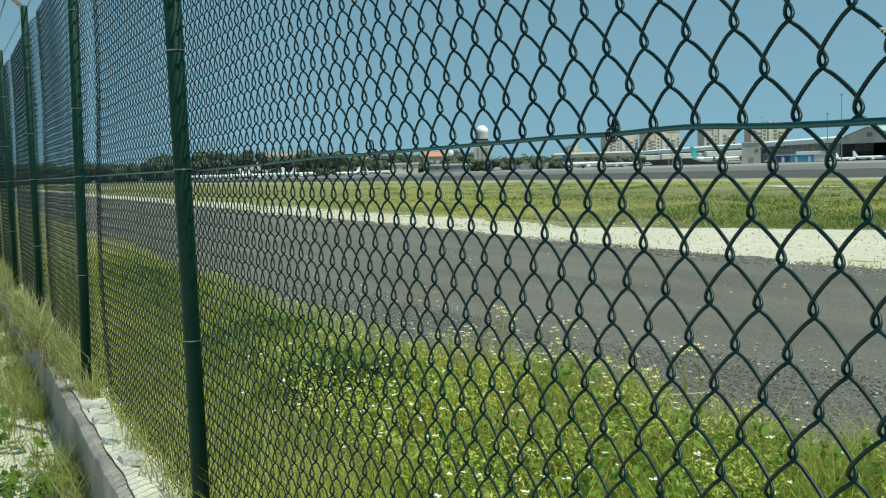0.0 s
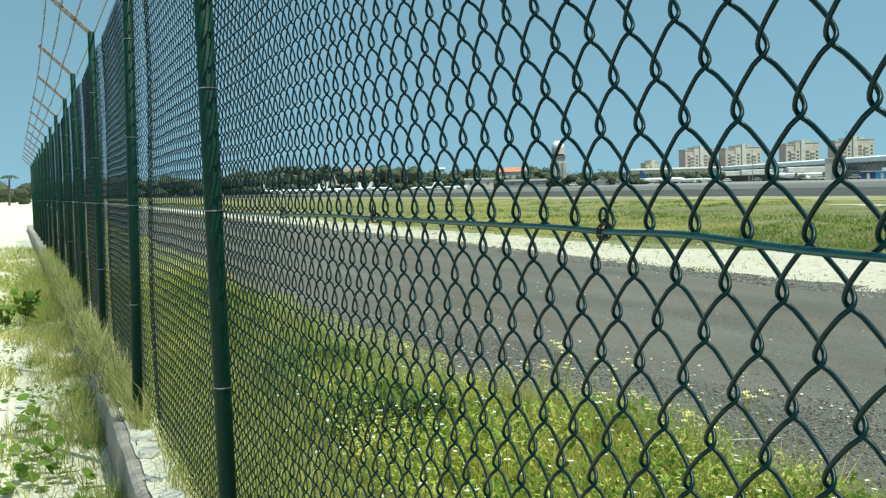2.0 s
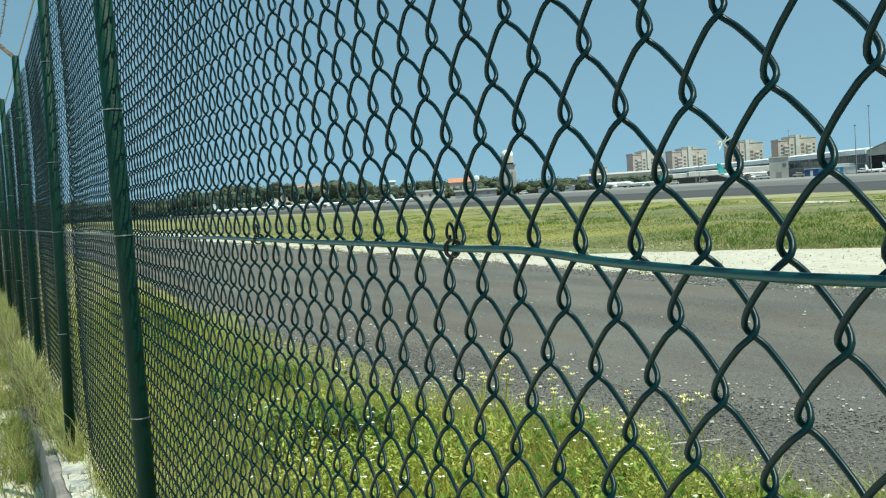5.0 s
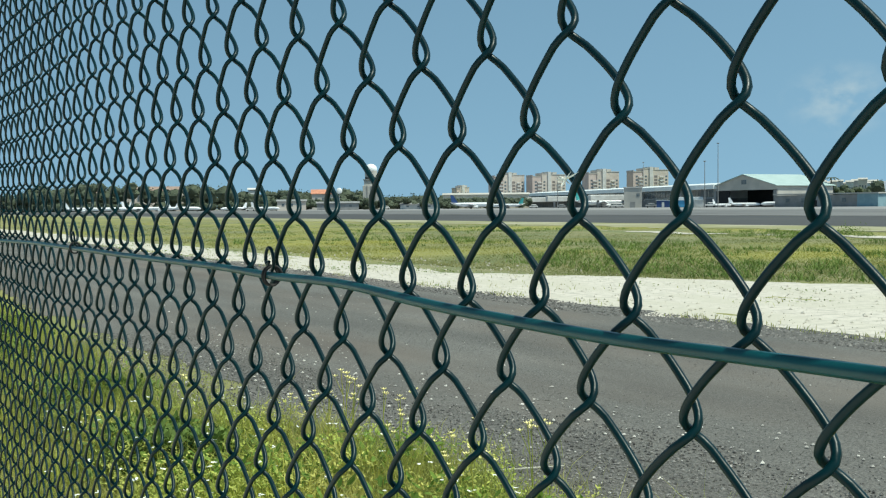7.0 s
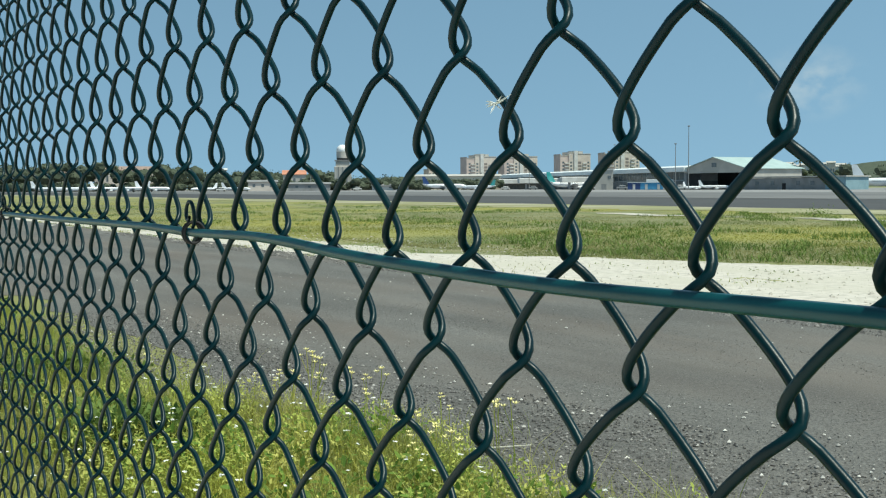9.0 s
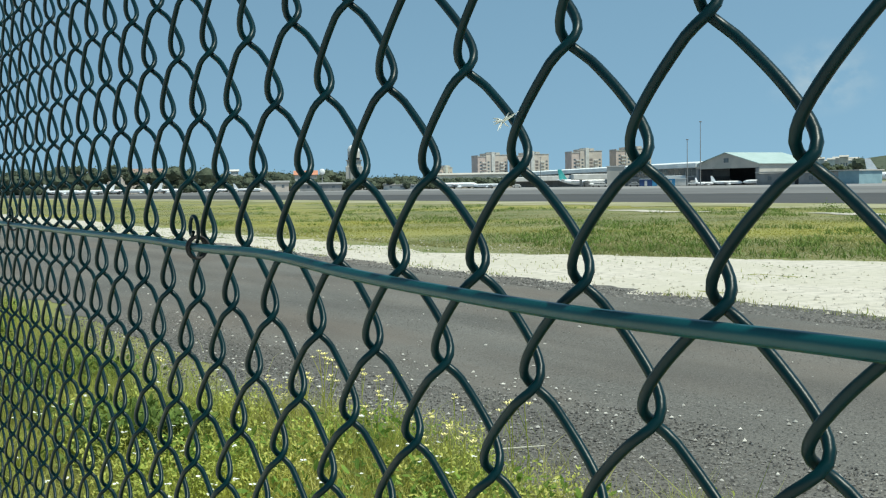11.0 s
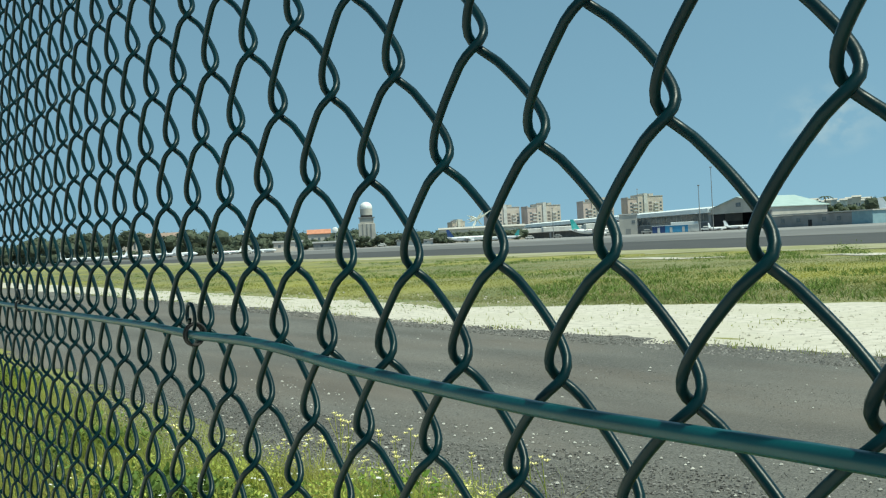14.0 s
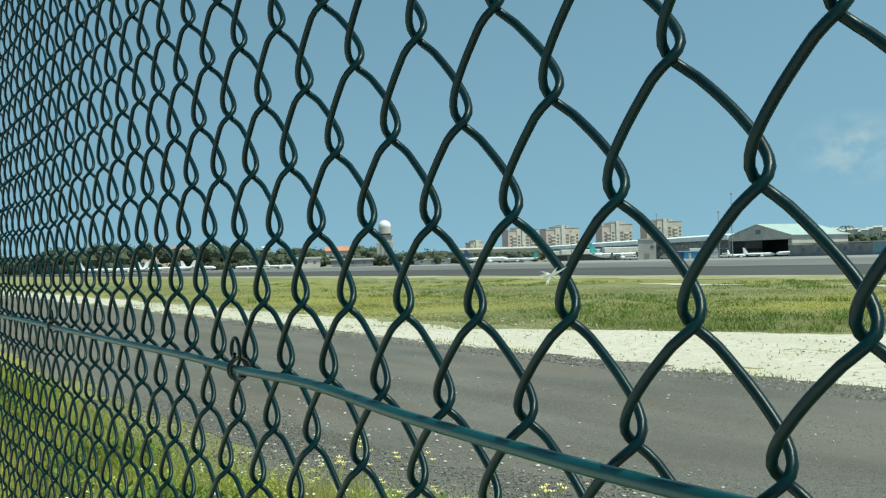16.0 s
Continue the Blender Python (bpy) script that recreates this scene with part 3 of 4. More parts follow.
def hangar():
    ob = empty("hangar", pose(311, 293, 0, 0, 0, -92.8), "open grey hangar with a pale green metal roof", "hangar")
    # local x runs along the gable front (to larger azimuth), local y into the hangar
    w = 17.2
    part("wall", box(-w, -w + 0.4, 0.3, 30, 0, 8.2), M_GREY, ob)
    part("wall", box(w - 0.4, w, 0.3, 30, 0, 8.2), M_WALLP, ob, "pale side wall")
    # near-black back wall and an added sheet stand in for the shade inside
    part("wall", box(-w, w, 30, 30.4, 0, 8.2), M_DARK, ob, "back wall coloured near-black for the shade inside")
    part("shade_sheet", box(-w + 0.5, w - 0.5, 14, 14.2, 0, 8.1), M_DARK, ob, "added near-black sheet for the shade inside the hangar")
    part("door_post", box(-w, -w + 1.6, 0, 0.5, 0, 6.8), M_GREY, ob)
    part("door_post", box(w - 1.6, w, 0, 0.5, 0, 6.8), M_GREY, ob)
    bm = bmesh.new()
    g = [(-w, 6.6), (w, 6.6), (w, 8.2), (0, 12.7), (-w, 8.2)]
    f0 = [bm.verts.new((x, 0, z)) for x, z in g]
    f1 = [bm.verts.new((x, 0.4, z)) for x, z in g]
    bm.faces.new(f0)
    bm.faces.new(f1[::-1])
    for i in range(5):
        bm.faces.new((f0[i], f1[i], f1[(i + 1) % 5], f0[(i + 1) % 5]))
    bmesh.ops.recalc_face_normals(bm, faces=bm.faces)
    part("gable", bm, M_WALLP, ob, "pale weathered gable wall")
    part("gable_window", box(-1.3, 1.3, -0.1, 0.0, 8.9, 10.6), M_GLASS, ob)
    part("roof", gable(2 * w, 0, 30, 8.2, 12.7, 0.8), M_ROOFG, ob, "pale green metal roof")
    part("door_leaf", box(-w + 1.7, -w + 8.5, 0.8, 1.0, 0, 6.5), M_DARK, ob, "dark sliding door")


hangar()


def low_building():
    ob = empty("workshop", pose(296, 243, 0, 0, 0, -90), "long low grey workshop with a pale flat roof", "building")
    part("wall", box(-21, 14, 0, 12, 0, 4.1), M_GREY, ob)
    part("wall", box(14, 22, 0, 12, 0, 4.3), M_PALEBLUE, ob, "faded pale blue end section")
    part("roof", box(-21.5, 22.5, -0.5, 12.5, 4.3, 4.7), M_WALLP, ob)
    for x in (-16, -9, 2, 8):
        part("window", box(x, x + 1.6, -0.1, 0.02, 1.6, 3.0), M_GLASS, ob)
    part("door", box(-4, -2.4, -0.1, 0.02, 0, 2.3), M_DARK, ob)


low_building()


def tower():
    ob = thing("radar_tower", 26.72, 600, "grey concrete tower topped by a white dome", "tower")
    part("shaft", box(-4.8, 4.8, -4.8, 4.8, 0, 13.6, 0.2), M_WALLP, ob)
    part("stage", box(-4.0, 4.0, -4.0, 4.0, 13.6, 16.8, 0.2), M_WALLP, ob)
    part("gallery", box(-4.6, 4.6, -4.6, 4.6, 16.8, 17.3), M_GREY, ob)
    part("window_band", box(-3.4, 3.4, -3.4, 3.4, 17.3, 18.4), M_DARK, ob, "dark window band")
    part("drum", rod((0, 0, 18.4), (0, 0, 22.4), 3.5, sides=24), M_WALLP, ob)
    part("dome", ellipsoid(0, 0, 22.8, 3.6, 3.6, 3.3, 24, 14), M_DOME, ob, "white round dome", True)
    for x in (-2.4, 0.0, 2.4):
        part("rib", box(x - 0.3, x + 0.3, -5.0, -4.8, 0.5, 13.4), M_GREY, ob)


tower()


def airliner(az, d, length, tail, label, turn=0.0, nose_right=True):
    ob = thing("airliner", az, d, label, "airplane", "parked aircraft", turn=across(az) + turn + (0 if nose_right else 180))
    s = length / 38.0
    bm = bmesh.new()
    st = [(-19, 0.15, 4.6), (-17, 0.7, 4.3), (-12, 1.6, 3.7), (-8, 1.95, 3.5), (12, 1.95, 3.5), (15.5, 1.8, 3.4), (17.8, 1.2, 3.2), (19, 0.2, 3.0)]
    rings = []
    for x, r, z in st:
        rings.append([bm.verts.new((x * s, r * s * math.cos(a), z * s + r * s * math.sin(a))) for a in [2 * math.pi * i / 14 for i in range(14)]])
    for p, q in zip(rings, rings[1:]):
        for i in range(14):
            bm.faces.new((p[i], q[i], q[(i + 1) % 14], p[(i + 1) % 14]))
    bm.faces.new(rings[0])
    bm.faces.new(rings[-1][::-1])
    bmesh.ops.recalc_face_normals(bm, faces=bm.faces)
    part("fuselage", bm, M_PLANE, ob, smooth=True)

    def slab(name, pts, thick, axis, mat, label_=""):
        m_ = bmesh.new()
        lo = [m_.verts.new(Vector(p) * s) for p in pts]
        off = Vector((0, 0, thick)) if axis == "z" else Vector((0, thick, 0))
        hi = [m_.verts.new((Vector(p) + off) * s) for p in pts]
        m_.faces.new(lo)
        m_.faces.new(hi[::-1])
        for i in range(len(pts)):
            j = (i + 1) % len(pts)
            m_.faces.new((lo[i], lo[j], hi[j], hi[i]))
        bmesh.ops.recalc_face_normals(m_, faces=m_.faces)
        part(name, m_, mat, ob, label_)

    slab("tail_fin", [(-18.6, -0.15, 5.0), (-13, -0.15, 5.0), (-17.4, -0.15, 11.8), (-19.8, -0.15, 11.8)], 0.3, "y", tail, "coloured tail fin")
    for k in (-1, 1):
        slab("wing", [(3.5, 1.5 * k, 2.6), (-3.5, 1.5 * k, 2.6), (-6.5, 17 * k, 3.9), (-5.0, 17 * k, 3.9)], 0.35, "z", M_PLANE)
        slab("tailplane", [(-15, 0.6 * k, 4.6), (-18, 0.6 * k, 4.6), (-19.2, 6 * k, 5.1), (-18, 6 * k, 5.1)], 0.25, "z", M_PLANE)
        part("engine", rod((3.6 * s, 5.5 * k * s, 1.7 * s), (-0.6 * s, 5.5 * k * s, 1.7 * s), 1.0 * s, 0.7 * s, 12), M_PLANE, ob)
        part("main_wheel", rod((-2 * s, (2.4 * k - 0.3) * s, 0.55 * s), (-2 * s, (2.4 * k + 0.3) * s, 0.55 * s), 0.55 * s, sides=12), M_TYRE, ob)
        part("main_leg", rod((-2 * s, 2.4 * k * s, 0.5 * s), (-2 * s, 2.4 * k * s, 2.6 * s), 0.15 * s, sides=6), M_GREY, ob)
    part("nose_wheel", rod((14.5 * s, -0.25 * s, 0.45 * s), (14.5 * s, 0.25 * s, 0.45 * s), 0.45 * s, sides=12), M_TYRE, ob)
    part("nose_leg", rod((14.5 * s, 0, 0.4 * s), (14.5 * s, 0, 2.0 * s), 0.12 * s, sides=6), M_GREY, ob)
    for k in (-1, 1):
        part("window_row", box(-11 * s, 14 * s, (1.93 * k - 0.03) * s, (1.93 * k + 0.03) * s, 3.75 * s, 4.05 * s), M_GLASS, ob)
    part("cockpit_window", box(16.4 * s, 17.3 * s, -0.9 * s, 0.9 * s, 4.25 * s, 4.75 * s, 0.1 * s), M_GLASS, ob)


airliner(39.35, 520, 28, M_TEAL, "white airliner with a teal tail at the terminal", 20)
airliner(32.3, 545, 23, M_NAVY, "white airliner with a dark blue tail", 6)
airliner(34.15, 535, 17, M_TEAL, "small white airliner with a pale teal tail", -15, False)
airliner(45.6, 411, 10, M_PLANE, "white light aircraft at the hangar mouth", 48)
airliner(46.75, 418, 12, M_PLANE, "white aircraft parked in front of the open hangar", 10)
airliner(48.55, 402, 14, M_PLANE, "small white jet beside the hangar", 8, False)
airliner(55.6, 395, 28, M_PLANE, "white jet parked before the dark trees", 10)
for k, az in enumerate((11.6, 13.2, 14.4, 15.6, 16.7, 19.3, 21.0)):
    airliner(az, 520 + 14 * (k % 3), 17 - 3 * (k > 4), M_PLANE, "small white parked plane on the far apron", 14 * (k % 3) - 10, k % 2 == 0)


def mast(az, d, h):
    ob = thing("light_mast", az, d, "tall thin grey lighting mast", "mast", "lighting masts")
    part("pole", rod((0, 0, 0), (0, 0, h), 0.20, 0.10, 8), M_GREY, ob)
    part("lamp_head", box(-0.45, 0.45, -0.2, 0.2, h - 0.3, h + 0.1, 0.04), M_GREY, ob)


for az, d, h in ((44.71, 400, 17.3), (45.39, 400, 23.8), (36.9, 560, 16), (41.5, 520, 22)):
    mast(az, d, h)

shed = thing("concrete_shed", 40.95, 480, "tall pale concrete block beside the terminal", "building")
part("wall", box(-4, 4, 0, 8, 0, 9.0), M_WALLP, shed)
part("roof", box(-4.3, 4.3, -0.3, 8.3, 9.0, 9.4), M_WALLW, shed)
part("door", box(-1.2, 1.0, -0.1, 0.02, 0, 2.6), M_GREY, shed)
part("window", box(1.6, 3.0, -0.1, 0.02, 5, 6.4), M_GLASS, shed)
for k, (az, m_) in enumerate(((42.55, M_NAVY), (43.2, M_BLUE), (43.85, M_BLUE), (44.3, M_WALLW))):
    c = thing("site_container", az, 425, "faded blue site container on the apron" if k < 3 else "white site container on the apron", "container", "containers")
    part("body", box(-2.6, 2.6, 0, 2.4, 0.15, 2.9, 0.05), m_, c)
    part("roof", box(-2.8, 2.8, -0.2, 2.6, 2.9, 3.1), M_ROOFW, c)
    part("door", box(-0.6, 0.4, -0.06, 0.02, 0.2, 2.3), M_WALLW, c)


trailer = thing("cargo_trailer", 43.9, 445, "long white box trailer behind the containers", "trailer")
part("body", box(-5.6, 5.6, 0, 2.5, 1.1, 4.3, 0.08), M_ROOFW, trailer)
for x in (-4.2, -3.1, 3.6):
    part("wheel", rod((x, 0.1, 0.5), (x, 0.4, 0.5), 0.5, sides=12), M_TYRE, trailer)
part("chassis", box(-5.4, 5.4, 0.5, 2.0, 0.6, 1.1), M_GREY, trailer)


def vehicle(az, d, mat, label):
    v = thing("service_vehicle", az, d, label, "vehicle", "apron vehicles")
    part("body", box(-2.3, 2.3, -0.9, 0.9, 0.45, 1.2, 0.12), mat, v)
    part("cab", box(-1.2, 1.5, -0.8, 0.8, 1.2, 1.95, 0.2), mat, v)
    part("window", box(-1.0, 1.3, -0.83, -0.79, 1.3, 1.75), M_GLASS, v)
    for x in (-1.4, 1.4):
        for y in (-0.8, 0.8):
            part("wheel", rod((x, y - 0.12, 0.36), (x, y + 0.12, 0.36), 0.36, sides=12), M_TYRE, v)


for az, d, m_ in ((39.9, 470, M_WALLW), (40.2, 468, M_WALLW), (41.9, 440, M_GREY), (45.0, 420, M_WALLW), (35.6, 560, M_WALLW), (37.1, 540, M_GREY), (27.5, 560, M_WALLW), (20.2, 500, M_WALLW)):
    vehicle(az, d, m_, "small service vehicle standing on the far apron")


def house(az, d, w, h, rise, wall, roof, label):
    ob = thing("house", az, d, label, "house", "houses beyond the airport")
    part("wall", box(-w / 2, w / 2, -4, 4, 0, h), wall, ob)
    bm = gable(8, -w / 2, w / 2, h, h + rise, 0.6)
    r = part("roof", bm, roof, ob)
    r.matrix_local = pose(0, 0, 0, 0, 0, 90)
    for x in (-w * 0.3, 0, w * 0.3):
        part("window", box(x - 0.7, x + 0.7, -4.08, -3.98, h * 0.45, h * 0.75), M_GLASS, ob)


house(24.1, 620, 13, 9.6, 2.2, M_WALLP, M_ROOFR, "pale house with an orange-red tiled roof among trees")
house(15.35, 760, 42, 14.6, 2.4, M_WALLB, M_ROOFD, "long tan hotel block with a dull roof on the wooded rise")
house(12.4, 780, 14, 13.0, 2.0, M_WALLP, M_ROOFD, "pale building with a dull reddish roof on the rise")
house(33.0, 640, 52, 8.3, 0.9, M_CREAM, M_WALLP, "long low cream building behind the hedge")
house(22.4, 560, 15, 4.8, 0.8, M_WALLB, M_GREY, "weathered low beige block at the wood's edge")
house(24.9, 560, 22, 3.6, 0.7, M_GREY, M_GREY, "long weathered grey shed at the apron edge")
house(29.3, 580, 20, 2.6, 0.6, M_WALLW, M_GREY, "low white shed under the trees")
house(20.3, 700, 5, 13.5, 1.0, M_WALLW, M_WALLW, "small white house showing over the trees")
dish = thing("satellite_dish", 24.98, 560, "white round antenna dish on a short mast", "dish")
part("pole", rod((0, 0, 0), (0, 0, 9.2), 0.2, sides=8), M_GREY, dish)
part("reflector", ellipsoid(0, -0.3, 10.2, 1.6, 0.5, 1.6), M_DOME, dish, smooth=True)


# ---- foliage ----
rng = np.random.default_rng(7)


def blades(name, x, y, z, h, w, mat, label, category, bend=0.35, kind="stuff"):
    n = len(x)
    a = rng.uniform(0, 2 * np.pi, n)
    dx, dy = np.cos(a) * w / 2, np.sin(a) * w / 2
    lean = rng.normal(0, bend, (n, 2)) * h[:, None]
    v = np.zeros((n, 5, 3))
    v[:, 0] = np.stack([x - dx, y - dy, z], -1)
    v[:, 1] = np.stack([x + dx, y + dy, z], -1)
    v[:, 2] = np.stack([x + dx * 0.8 + lean[:, 0] * 0.3, y + dy * 0.8 + lean[:, 1] * 0.3, z + h * 0.55], -1)
    v[:, 3] = np.stack([x - dx * 0.8 + lean[:, 0] * 0.3, y - dy * 0.8 + lean[:, 1] * 0.3, z + h * 0.55], -1)
    v[:, 4] = np.stack([x + lean[:, 0], y + lean[:, 1], z + h], -1)
    i = np.arange(n)[:, None] * 5
    f = (i + np.array([0, 1, 2, 3])).tolist() + (i + np.array([3, 2, 4])).tolist()
    return tagged(piece(name, mesh_of(name, v.reshape(-1, 3), f, mat)), label, category, kind=kind)


def leaves(name, x, y, z, size, mat, label, category, flat=0.5, kind="stuff", wide=1.0):
    """Oval leaves of six corners, folded a little along the middle."""
    n = len(x)
    d = rng.normal(0, 1, (n, 3))
    d[:, 2] = np.abs(d[:, 2]) * flat
    d /= np.linalg.norm(d, axis=1, keepdims=True)
    side = np.cross(d, rng.normal(0, 0.35, (n, 3)) + np.array([0, 0, 1.0]))
    side *= wide / np.linalg.norm(side, axis=1, keepdims=True)
    p = np.stack([x, y, z], -1)
    s = size[:, None]
    v = np.stack([p, p + d * s * 0.3 + side * s * 0.32, p + d * s * 0.72 + side * s * 0.3, p + d * s, p + d * s * 0.72 - side * s * 0.3, p + d * s * 0.3 - side * s * 0.32], 1)
    i = np.arange(n)[:, None] * 6
    f = (i + np.array([0, 1, 2, 3])).tolist() + (i + np.array([0, 3, 4, 5])).tolist()
    return tagged(piece(name, mesh_of(name, v.reshape(-1, 3), f, mat)), label, category, kind=kind)


def patchy(x, y, scale, seed, cut):
    keep = np.array([noise.noise((a * scale, b * scale, seed)) for a, b in zip(x, y)])
    return keep > cut


# verge between the fence and the road
EDGE_Y, EDGE_X = (-4, 2.6, 3.2, 4.0, 4.7, 5.3, 6.0, 8.6, 9.2, 30), (2.5, 2.42, 2.10, 2.30, 2.25, 2.0, 1.55, 1.50, 1.70, 1.70)


def verge_edge(y):
    return np.interp(y, EDGE_Y, EDGE_X) + 0.09 * wavy(y, 3.3, 7.7, 2.0)


def clump(x, y, scale, seed):
    return np.array([noise.noise((a * scale, b * scale, seed)) for a, b in zip(x, y)])


n = 150000
gy = 0.6 + 16 * rng.random(n) ** 1.6
gy = np.where(rng.random(n) < 0.16, 0.7 - 6 * rng.random(n) ** 2, gy)
gx = 0.03 + rng.random(n) * 2.8
lush = clump(gx, gy, 2.6, 3.0)
fine = clump(gx, gy, 7.0, 5.0)
keep = (gx < verge_edge(gy) + 0.10 * rng.normal(0, 1, n)) & (rng.random(n) < np.clip(0.62 + 0.9 * lush + 0.5 * fine, 0.10, 1) * np.where((gx < 0.95) & (gy > 3.2), 0.55, 1.0))
gx, gy, lush, fine = gx[keep], gy[keep], lush[keep], fine[keep]
gh = (0.08 + 0.19 * rng.random(len(gx)) ** 1.3) * np.where((gx < 0.95) & (gy > 3.2), 0.7, 1.0) * np.clip(1.0 + 0.9 * lush + 0.5 * fine, 0.45, 1.7)
blades("verge_grass", gx, gy, field_z(gx, gy) - 0.012, gh, 0.0028 + 0.0032 * rng.random(len(gx)), M_GRASS, "tall yellow-green grass between fence and road", "grass", 0.42)
n = 15000
wy, wx = 1.0 + 3.6 * rng.random(n), 0.2 + 2.2 * rng.random(n)
k = (clump(wx, wy, 1.3, 4.0) > 0.16) | ((np.hypot(wx - 1.55, (wy - 2.7) * 0.8) < 0.8) & (rng.random(n) < 0.7))
k &= (wx < verge_edge(wy)) & (wx > 0.8)
wx, wy = wx[k], wy[k]
leaves("verge_weeds", wx, wy, 0.03 + 0.2 * rng.random(len(wx)), 0.022 + 0.04 * rng.random(len(wx)), M_LEAF, "green broad-leaved weeds in the grass", "weeds", 0.9, wide=0.6)
n = 34000
wy = 4.8 + 9 * rng.random(n) ** 1.3
wx = np.clip(1.25 + 0.20 * rng.normal(0, 1, n), 0.1, 1.75)
k = clump(wx, wy, 1.1, 31.0) > 0.02
wx, wy = wx[k], wy[k]
leaves("weed_mats", wx, wy, 0.02 + 0.30 * rng.random(len(wx)) * np.clip(1.2 - 0.4 * wx, 0.3, 1), 0.022 + 0.040 * rng.random(len(wx)), M_BUSH, "dark green weeds in mats along the middle of the verge", "weeds", 0.9, wide=0.6)
# roadside clumps brightened by leaf colour where the sun falls
n = 40000
wy, wx = 1.6 + 4.2 * rng.random(n) ** 1.2, 0.7 + 1.8 * rng.random(n)
k = (clump(wx, wy, 2.2, 41.0) > -0.02) & (wx < verge_edge(wy) + 0.05)
wx, wy = wx[k], wy[k]
leaves("sunlit_weeds", wx, wy, 0.03 + 0.24 * rng.random(len(wx)), 0.010 + 0.018 * rng.random(len(wx)), M_SUNLEAF, "yellow-green weeds in clumps beside the road, coloured pale as if sunlit", "weeds", 0.9, wide=0.6)
n = 190
dx_, dy_ = 0.5 + 1.8 * rng.random(n), 1.6 + 4.2 * rng.random(n)
leaves("white_daisies", np.repeat(dx_, 5) + rng.normal(0, 0.004, 5 * n), np.repeat(dy_, 5) + rng.normal(0, 0.004, 5 * n), np.repeat(0.16 + 0.16 * rng.random(n), 5), np.full(5 * n, 0.015), M_WHITE, "scattered small white daisies in the grass", "flowers", 0.1)

n = 34000
yy = 2.0 + 8 * rng.random(n) ** 1.4
yx = verge_edge(yy) + 0.07 * rng.normal(0, 1, n) - 0.8 * rng.random(n) ** 1.5
k = (rng.random(n) < np.clip(0.55 + 1.1 * clump(yx, yy, 3.2, 61.0), 0.05, 1)) & (yx > 0.1)
yx, yy = yx[k], yy[k]
# straw-tipped grass whose yellow tint also stands in for sunlight
blades("sunlit_grass", yx, yy, yx * 0 - 0.012, 0.08 + 0.20 * rng.random(len(yx)), 0.003 + 0.003 * rng.random(len(yx)), M_BEACHGRASS, "yellowing grass along the edge of the road, tinted as if sunlit", "grass", 0.4)
n = 30000
yy = 3.0 + 9 * rng.random(n) ** 1.3
yx = 0.02 + 1.0 * rng.random(n)
blades("short_grass", yx, yy, yx * 0 - 0.012, 0.03 + 0.09 * rng.random(n), 0.003 + 0.004 * rng.random(n), M_BEACHGRASS, "short pale grass along the fence foot", "grass", 1.0)
n = 1500
yy = 2.2 + 6.5 * rng.random(n)
yx = verge_edge(yy) + 0.12 + 0.35 * np.abs(rng.normal(0, 1, n))
k = clump(yx, yy, 2.4, 71.0) > 0.12
yx, yy = yx[k], yy[k]
blades("gravel_tufts", yx, yy, yx * 0 - 0.01, 0.05 + 0.16 * rng.random(len(yx)), 0.003 + 0.002 * rng.random(len(yx)), M_BEACHGRASS, "thin tufts growing out of the roadside gravel", "grass", 0.5)

# yellow flowering stems at the road's edge
stem_bm = bmesh.new()
bm_rod(stem_bm, (0, 0, 0), (0.02, 0.01, 0.3), 0.0022, 0.0014, 5)
bm_rod(stem_bm, (0.014, 0.007, 0.2), (0.042, 0.02, 0.275), 0.0016, 0.001, 5)
flower = empty("yellow_flower", pose(2.05, 3.9, 0), "slender stem with small yellow blossoms by the road", "flower", "yellow flowers")
part("stem", stem_bm, M_GRASS, flower)
for cx_, cy_, cz_ in ((0.02, 0.01, 0.30), (0.042, 0.02, 0.276), (0.012, -0.006, 0.287)):
    bm = bmesh.new()
    for q in range(6):
        t_ = q * math.pi / 3
        p_ = [(0, 0, 0), (0.010 * math.cos(t_ - 0.4), 0.010 * math.sin(t_ - 0.4), 0.006), (0.015 * math.cos(t_), 0.015 * math.sin(t_), 0.010), (0.010 * math.cos(t_ + 0.4), 0.010 * math.sin(t_ + 0.4), 0.006)]
        bm.faces.new([bm.verts.new((cx_ + a_, cy_ + b_, cz_ + c_)) for a_, b_, c_ in p_])
    part("blossom", bm, M_YELLOW, flower, "yellow blossom")
for q in range(30):
    fy = 2.7 + 2.9 * rng.random()
    fx = float(verge_edge(fy)) + 0.28 - 0.75 * rng.random()
    f_ = copy_thing(flower, pose(fx, fy, 0, 0, 0, 360 * rng.random()))
    s_ = 0.75 + 0.75 * rng.random()
    f_.scale = (s_, s_, s_)

# pebbles along and on the road
def pebbles(name, x, y, z, s, mat, label):
    o = np.array([(1, 0, 0), (0, 1, 0), (-1, 0, 0), (0, -1, 0), (0, 0, 0.7), (0, 0, -0.7)])
    v = np.stack([x, y, z], -1)[:, None] + o[None] * s[:, None, None] * rng.uniform(0.6, 1.3, (len(x), 6, 1))
    i = np.arange(len(x))[:, None] * 6
    f = []
    for t_ in ((0, 1, 4), (1, 2, 4), (2, 3, 4), (3, 0, 4), (1, 0, 5), (2, 1, 5), (3, 2, 5), (0, 3, 5)):
        f += (i + np.array(t_)).tolist()
    tagged(piece(name, mesh_of(name, v.reshape(-1, 3), f, mat)), label, "stones", kind="stuff")


